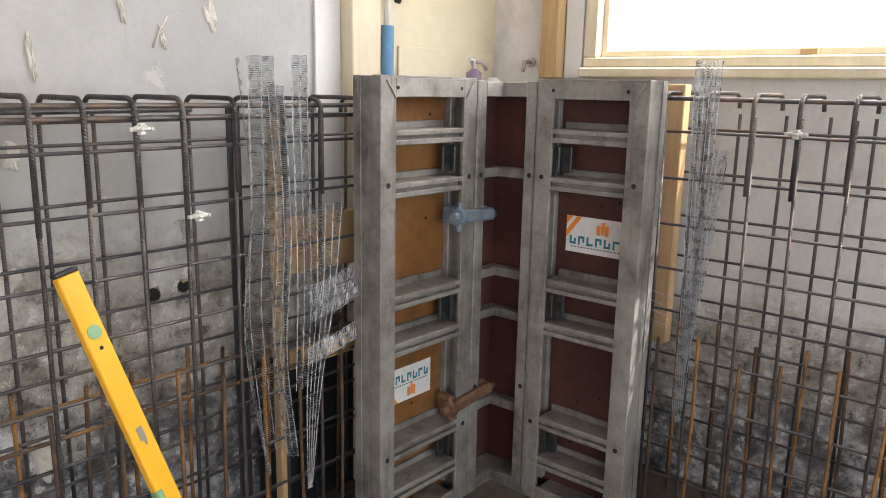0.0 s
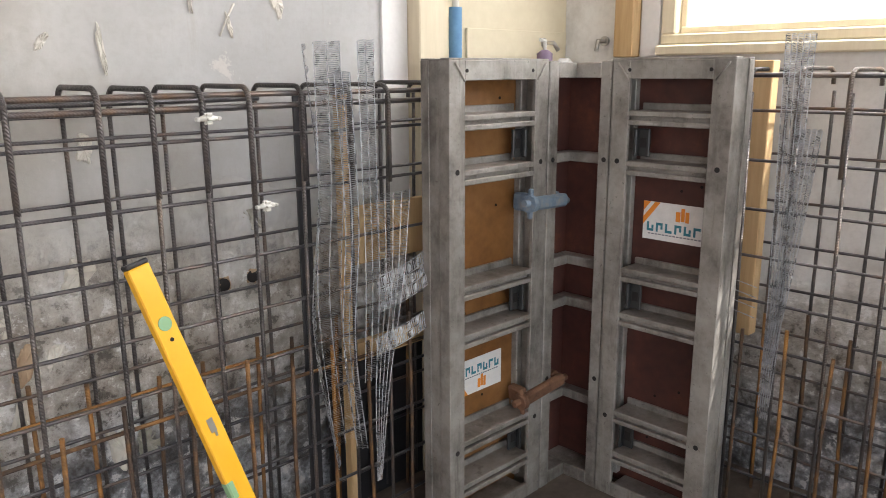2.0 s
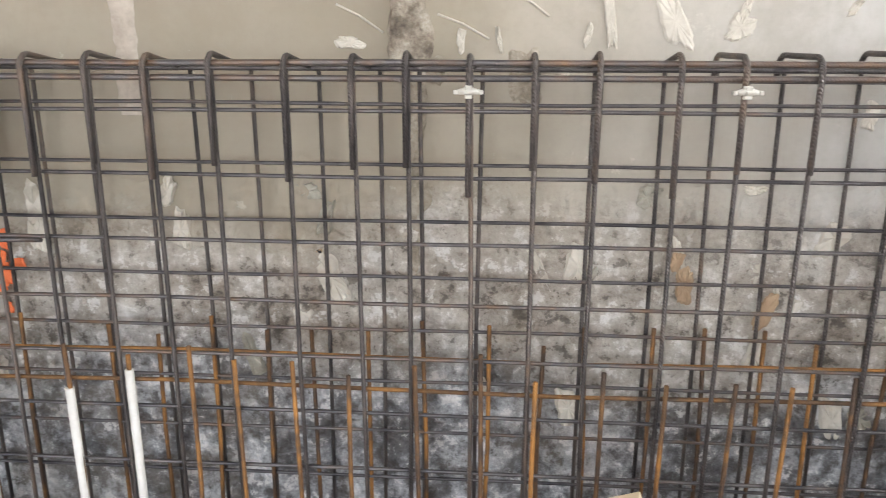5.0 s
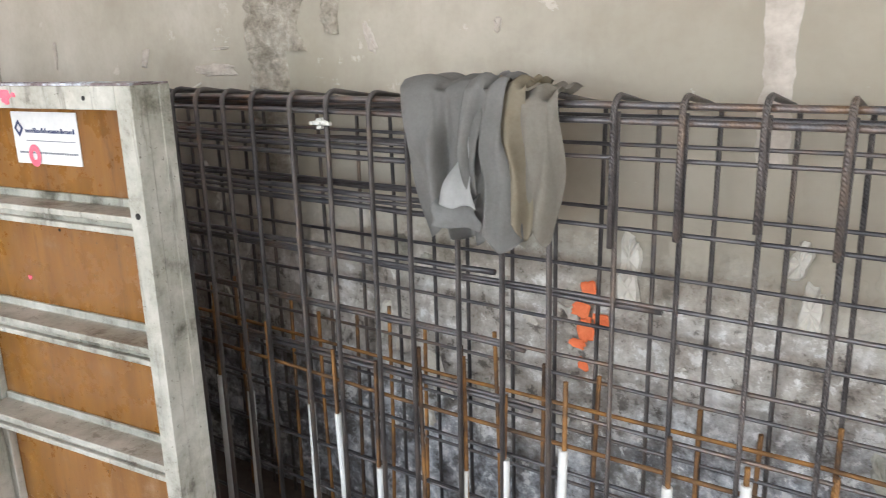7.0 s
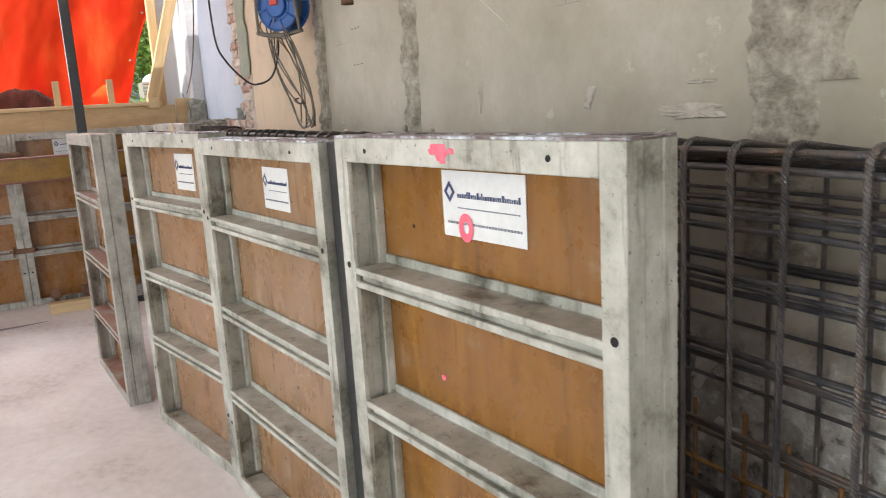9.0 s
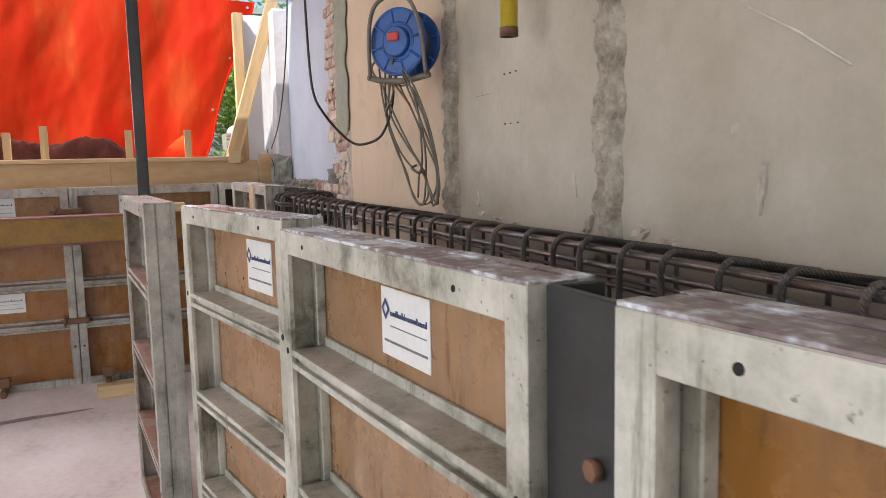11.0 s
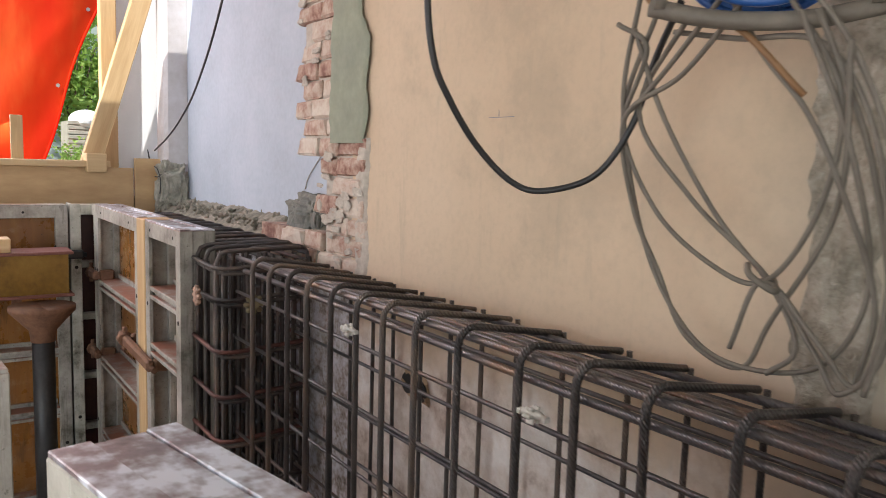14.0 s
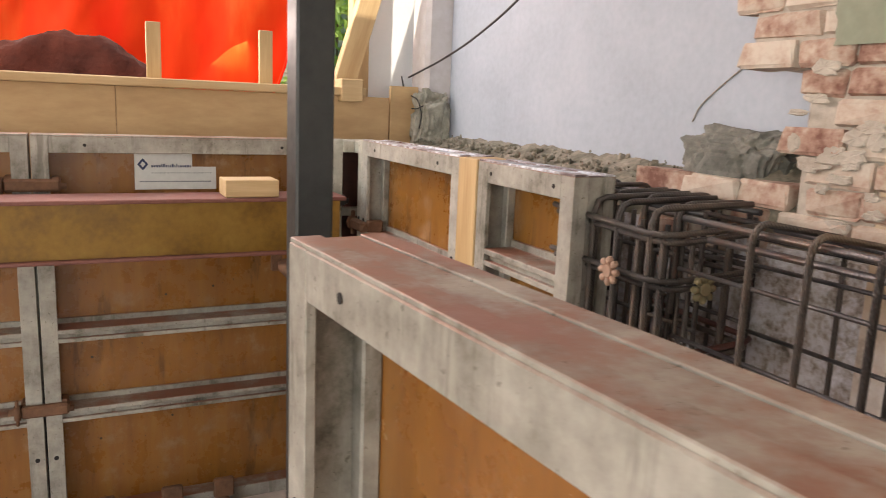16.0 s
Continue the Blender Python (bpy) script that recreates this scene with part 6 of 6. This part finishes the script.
# rubble shelf below the white wall
def ledge_mesh(first, last):
    """Broken footing: rough front face and a rough sloping top with a lump by the brick end."""
    bm = bmesh.new()
    rows = []
    prof = [(2.68, 0.0), (2.68, 0.7), (2.67, 1.1), (2.665, 1.38), (2.67, 1.44), (2.71, 1.47), (2.76, 1.49), (2.81, 1.52), (2.86, 1.53)]
    for i in range(141):
        x = -8.36 + 2.20 * i / 140
        lump = max(0.0, 1 - abs(x + 6.42) / 0.26)
        line = []
        for j, (y, z) in enumerate(prof):
            k = noise.noise((x * 9, y * 20, z * 9)) + 0.6 * noise.noise((x * 27, y * 40, z * 27))
            top = 1.0 if j > 3 else 0.0
            line.append(bm.verts.new((x, y + 0.02 * k * (1 if j < 8 else 0), z + top * (0.022 * k + lump * (0.05 + 0.03 * k)))))
        rows.append(line)
    for a, b in zip(rows, rows[1:]):
        for j in range(first, last):
            bm.faces.new((a[j], b[j], b[j + 1], a[j + 1])).smooth = True
    return bm


bm = bmesh.new()
for k in range(600):
    x = -8.3 + rnd.random() * 2.15
    near_brick = max(0.0, 1 - abs(x + 6.35) / 0.28)
    y = 2.70 + rnd.random() * 0.14
    z = 1.455 + (y - 2.66) * 0.25 + rnd.random() * 0.03 + near_brick * 0.13 * rnd.random()
    s = 0.004 + 0.013 * rnd.random() ** 3 * (1.8 if near_brick else 1)
    m = pose(x, y, z, rnd.random() * 90, rnd.random() * 90, rnd.random() * 90) @ Matrix.Diagonal((s, s * (0.6 + rnd.random() * 0.6), s * (0.5 + rnd.random() * 0.6), 1))
    bmesh.ops.create_icosphere(bm, subdivisions=1, radius=1.0, matrix=m)
tagged(part("rubble", bm, RUBBLE), "broken masonry rubble along the wall foot", "rubble", kind="stuff")
ledge = tagged(part("rubble_ledge", ledge_mesh(3, 8), RUBBLE), "rough broken footing under the white wall", "ledge", kind="structure")
part("ledge_face", ledge_mesh(0, 3), WHITEWASH, ledge, "flaking whitewashed masonry face")

def broken_lump(x0, x1, y0, y1, z0, z1, seed):
    bm = bmesh.new()
    bmesh.ops.create_icosphere(bm, subdivisions=5, radius=1.0)
    for v in bm.verts:
        p = v.co.copy()
        k = 1 + 0.28 * noise.noise((p.x * 2.2, p.y * 2.2 + seed, p.z * 2.2)) + 0.14 * noise.noise((p.x * 7, p.y * 7 + seed, p.z * 7))
        q = Vector((math.copysign(abs(p.x) ** 0.6, p.x), math.copysign(abs(p.y) ** 0.6, p.y), math.copysign(abs(p.z) ** 0.6, p.z))) * k
        v.co = ((x0 + x1) / 2 + q.x * (x1 - x0) / 2, (y0 + y1) / 2 + q.y * (y1 - y0) / 2, (z0 + z1) / 2 + q.z * (z1 - z0) / 2)
    return bm


part("broken_masonry", broken_lump(-8.50, -8.30, 2.655, 2.83, 1.44, 1.73, 1), ROUGH, pier, "broken masonry at the pier foot")
part("mortar_lump", broken_lump(-6.66, -6.36, 2.69, 2.85, 1.46, 1.63, 4), mottled("dark_wet_mortar", [(0.3, (0.07, 0.075, 0.065)), (0.5, (0.17, 0.17, 0.15)), (0.7, (0.34, 0.33, 0.29))], 12, 0.9, fine=60, relief=0.9, dist=0.01), masonry, "dark mortar lump")
part("wall_crack", tube(smooth_path([(-6.752, 2.822, 1.645), (-6.728, 2.822, 1.688), (-6.670, 2.822, 1.735), (-6.627, 2.822, 1.765), (-6.573, 2.822, 1.800)], 5), 0.002, 5), SCAR, wall_white, "jagged crack")
for r in range(3):
    for k in range(3):
        shared("brick", brick_mesh[(r + 2 * k) % 5], masonry, pose(-6.26 - 0.15 * k - 0.05 * (r % 2), 2.655, 1.335 + 0.062 * r, 0, 0, 2 * k - 2))
wires = thing("loose_wires", None, "thin dark wires hanging from the broken pier", "cable")
for pts in ([(-8.50, 1.79), (-8.47, 1.73), (-8.40, 1.70), (-8.33, 1.68), (-8.29, 1.62), (-8.31, 1.55)], [(-8.50, 1.79), (-8.48, 1.70), (-8.44, 1.62), (-8.39, 1.55), (-8.35, 1.48)], [(-8.49, 1.77), (-8.45, 1.66), (-8.36, 1.64), (-8.27, 1.655)], [(-8.46, 1.69), (-8.43, 1.58), (-8.41, 1.49)]):
    part("wire", tube(smooth_path([(x, 2.650 + 0.012 * math.sin(9 * z), z) for x, z in pts], 8), 0.003, 6), CABLE_BLACK, wires)

# ---------- far end: boarding, stakes, tarpaulin ----------
fascia = thing("timber_boarding", pose(-8.42, 0, 0), "raw plywood boarding with a spruce cap above the formwork", "boarding")
for a, b in ((-4.1, -2.2), (-2.19, -0.35), (-0.34, 1.383), (1.385, 2.545), (2.552, 2.69)):
    part("board", boxes(((0.0, a, 1.22), (0.022, b, 1.685 if b < 2.6 else 1.74)), bevel=0.002), FACE_PLY, fascia)
part("cap_rail", boxes(((-0.03, -4.1, 1.686), (0.06, 2.42, 1.722)), bevel=0.004), WOOD_Y, fascia, "spruce cap rail")
part("cap_end", boxes(((-0.04, 2.30, 1.66), (0.072, 2.40, 1.76)), bevel=0.004), WOOD_Y, fascia)
for y in (-3.4, -2.6, -1.5, -0.9, -0.3, 0.46, 0.67, 0.925, 1.535, 1.99):
    h = 1.915 if y > 1.2 else 1.94 + 0.04 * math.sin(y * 7)
    tagged(part("timber_stake", boxes(((-8.47, y - 0.028, 1.45), (-8.445, y + 0.028, h + 0.03)), bevel=0.002), WOOD), "short timber stake behind the boarding", "stake", "timber stakes")
tagged(part("timber_brace", boxes(((-0.03, -0.05, -0.3), (0.03, 0.05, 1.55)), bevel=0.004), WOOD, at=pose(-8.49, 2.31, 1.60, -17, 0, 0)), "slanting timber brace in the opening", "brace")
tagged(part("timber_post", boxes(((-8.64, 2.42, 1.3), (-8.57, 2.505, 2.94)), bevel=0.004), WOOD), "upright timber post in the garden opening", "post")
# White panel added where the opening glares bright beside the pier
tagged(part("timber_post", boxes(((-8.70, 2.51, 1.3), (-8.66, 2.80, 2.94)), bevel=0.004), WHITE_SHEET), "white panel added for the bright glare in the garden opening", "post")

rnd = random.Random(15)
bm = bmesh.new()
grid = []
ny, nz = 220, 60
for r in range(nz + 1):
    v = r / nz
    line = []
    for c in range(ny + 1):
        u = c / ny
        edge = 2.10 + 0.60 * v + 0.02 * math.sin(v * 9)
        y = -4.1 + (edge + 4.1) * u
        z = 1.50 + 1.65 * v
        x = -9.15 + 0.045 * math.sin(u * 46 + 1.2 * v) * (0.5 + 0.5 * v) + 0.04 * noise.noise((u * 9, v * 2, 2.0)) + 0.022 * noise.noise((u * 34, v * 3.2, 5.0)) + 0.008 * noise.noise((u * 90, v * 9, 7.0))
        line.append(bm.verts.new((x, y, z)))
    grid.append(line)
for a, b in zip(grid, grid[1:]):
    for c in range(ny):
        f = bm.faces.new((a[c], a[c + 1], b[c + 1], b[c]))
        f.smooth = True
tarp = thing("tarpaulin", None, "bright orange-red tarpaulin hung across the opening", "tarpaulin")
hem_line = [g[-1].co.copy() for g in grid]
part("sheet", bm, TARP, tarp)
part("hem", tube([p + Vector((0.004, 0, 0)) for p in hem_line], 0.008, 6), TARP, tarp, "rolled edge hem")
for k in range(7, len(hem_line), 17):
    p = hem_line[k]
    part("eyelet", tube([(p.x + 0.012, p.y - 0.05, p.z), (p.x + 0.016, p.y - 0.05, p.z)], 0.012, 10), CHROME, tarp)
# dug soil heap in front of the tarpaulin
bm = bmesh.new()
grid = []
for r in range(25):
    line = []
    for c in range(241):
        u, v = c / 240, r / 24
        y = -3.6 + 5.3 * u
        x = -8.98 + 0.46 * v
        h = 0.41 / (1 + math.exp((y - 1.58) / 0.12)) + 0.05 * math.sin(y * 5)
        z = 1.50 + h * math.sin(math.pi * min(1, 0.15 + v * 0.85)) + (0.05 * noise.noise((x * 7, y * 7, 1.0)) + 0.03 * noise.noise((x * 22, y * 22, 1.0))) * (0.3 + h * 1.5)
        line.append(bm.verts.new((x, y, z)))
    grid.append(line)
for a, b in zip(grid, grid[1:]):
    for c in range(240):
        f = bm.faces.new((a[c], a[c + 1], b[c + 1], b[c]))
        f.smooth = True
tagged(part("soil_heap", bm, SOIL), "heap of dug soil under the tarpaulin", "soil heap", kind="stuff")


# ---------- garden beyond the opening ----------
def shrub(name, x, y, z0, h, spread, n, seed, label, leaf=0.05):
    rnd = random.Random(seed)
    ob = thing(name, pose(x, y, z0), label, "shrub")
    bm = bmesh.new()
    tips = []
    for k in range(9):
        a = rnd.random() * 6.28
        t = Vector((math.cos(a) * spread * rnd.random() * 0.8, math.sin(a) * spread * rnd.random() * 0.8, h * (0.45 + 0.5 * rnd.random())))
        add_tube(bm, smooth_path([(0, 0, 0), t * 0.4 + Vector((0, 0, 0.1 * h)), t], 4), [0.02 - 0.0018 * i for i in range(9)], 5)
        tips.append(t)
    part("trunk", bm, BARK, ob)
    bm = bmesh.new()
    for k in range(n):
        t = rnd.choice(tips)
        c = t * (0.35 + 0.75 * rnd.random()) + Vector((rnd.gauss(0, 1), rnd.gauss(0, 1), rnd.gauss(0, 1))) * spread * 0.26
        c.z = max(0.02, c.z)
        m = Matrix.Translation(c) @ Euler((rnd.random() * 3, rnd.random() * 3, rnd.random() * 6)).to_matrix().to_4x4()
        s = leaf * (0.6 + 0.8 * rnd.random())
        bm.faces.new([bm.verts.new(m @ Vector(q)) for q in ((0, -s, 0), (s * 0.5, 0, s * 0.12), (0, s, 0), (-s * 0.5, 0, s * 0.12))])
    part("crown", bm, LEAF, ob)
    return ob


shrub("shrub", -14.2, 3.15, 1.5, 2.6, 0.5, 1500, 1, "leafy green climber on the shed wall", 0.05)
shrub("shrub", -13.8, 2.3, 1.5, 3.0, 0.75, 2200, 2, "tall leafy shrub in the garden", 0.05)
shrub("shrub", -11.4, 2.78, 1.5, 0.30, 0.24, 800, 3, "low yellow-green plant before the woven box", 0.022)
shrub("shrub", -15.0, 4.4, 1.5, 3.4, 1.6, 2600, 4, "tall leafy shrub in the garden", 0.08)
shrub("shrub", -16.0, 1.0, 1.5, 3.2, 1.8, 2200, 5, "tall leafy shrub in the garden", 0.08)
shed = thing("garden_shed", pose(-14.9, 3.6, 1.5), "green-grey boarded garden shed", "shed")
for k in range(16):
    part("board", boxes(((0, -1.2, 0.16 * k), (0.03, 1.6, 0.16 * k + 0.15)), bevel=0.004), SHED, shed)
part("roof", boxes(((-1.4, -1.4, 2.6), (0.2, 1.8, 2.7))), SHED, shed)
part("wall", boxes(((-1.3, -1.2, 0), (-0.01, 1.6, 2.58))), SHED, shed)
crate = thing("woven_crate", pose(-12.0, 2.95, 1.53), "woven garden box with a pale lid", "crate")
for k in range(12):
    part("slat", boxes(((0, -0.19, 0.045 * k), (0.02, 0.23, 0.045 * k + 0.036)), bevel=0.004), CRATE, crate)
part("box", boxes(((-0.4, -0.19, 0.0), (-0.002, 0.23, 0.53))), CRATE, crate)
bm = bmesh.new()
bmesh.ops.create_icosphere(bm, subdivisions=3, radius=1.0, matrix=pose(-0.15, 0.0, 0.54) @ Matrix.Diagonal((0.22, 0.16, 0.11, 1)))
part("lid_bag", bm, LABEL, crate, "pale sack on top")
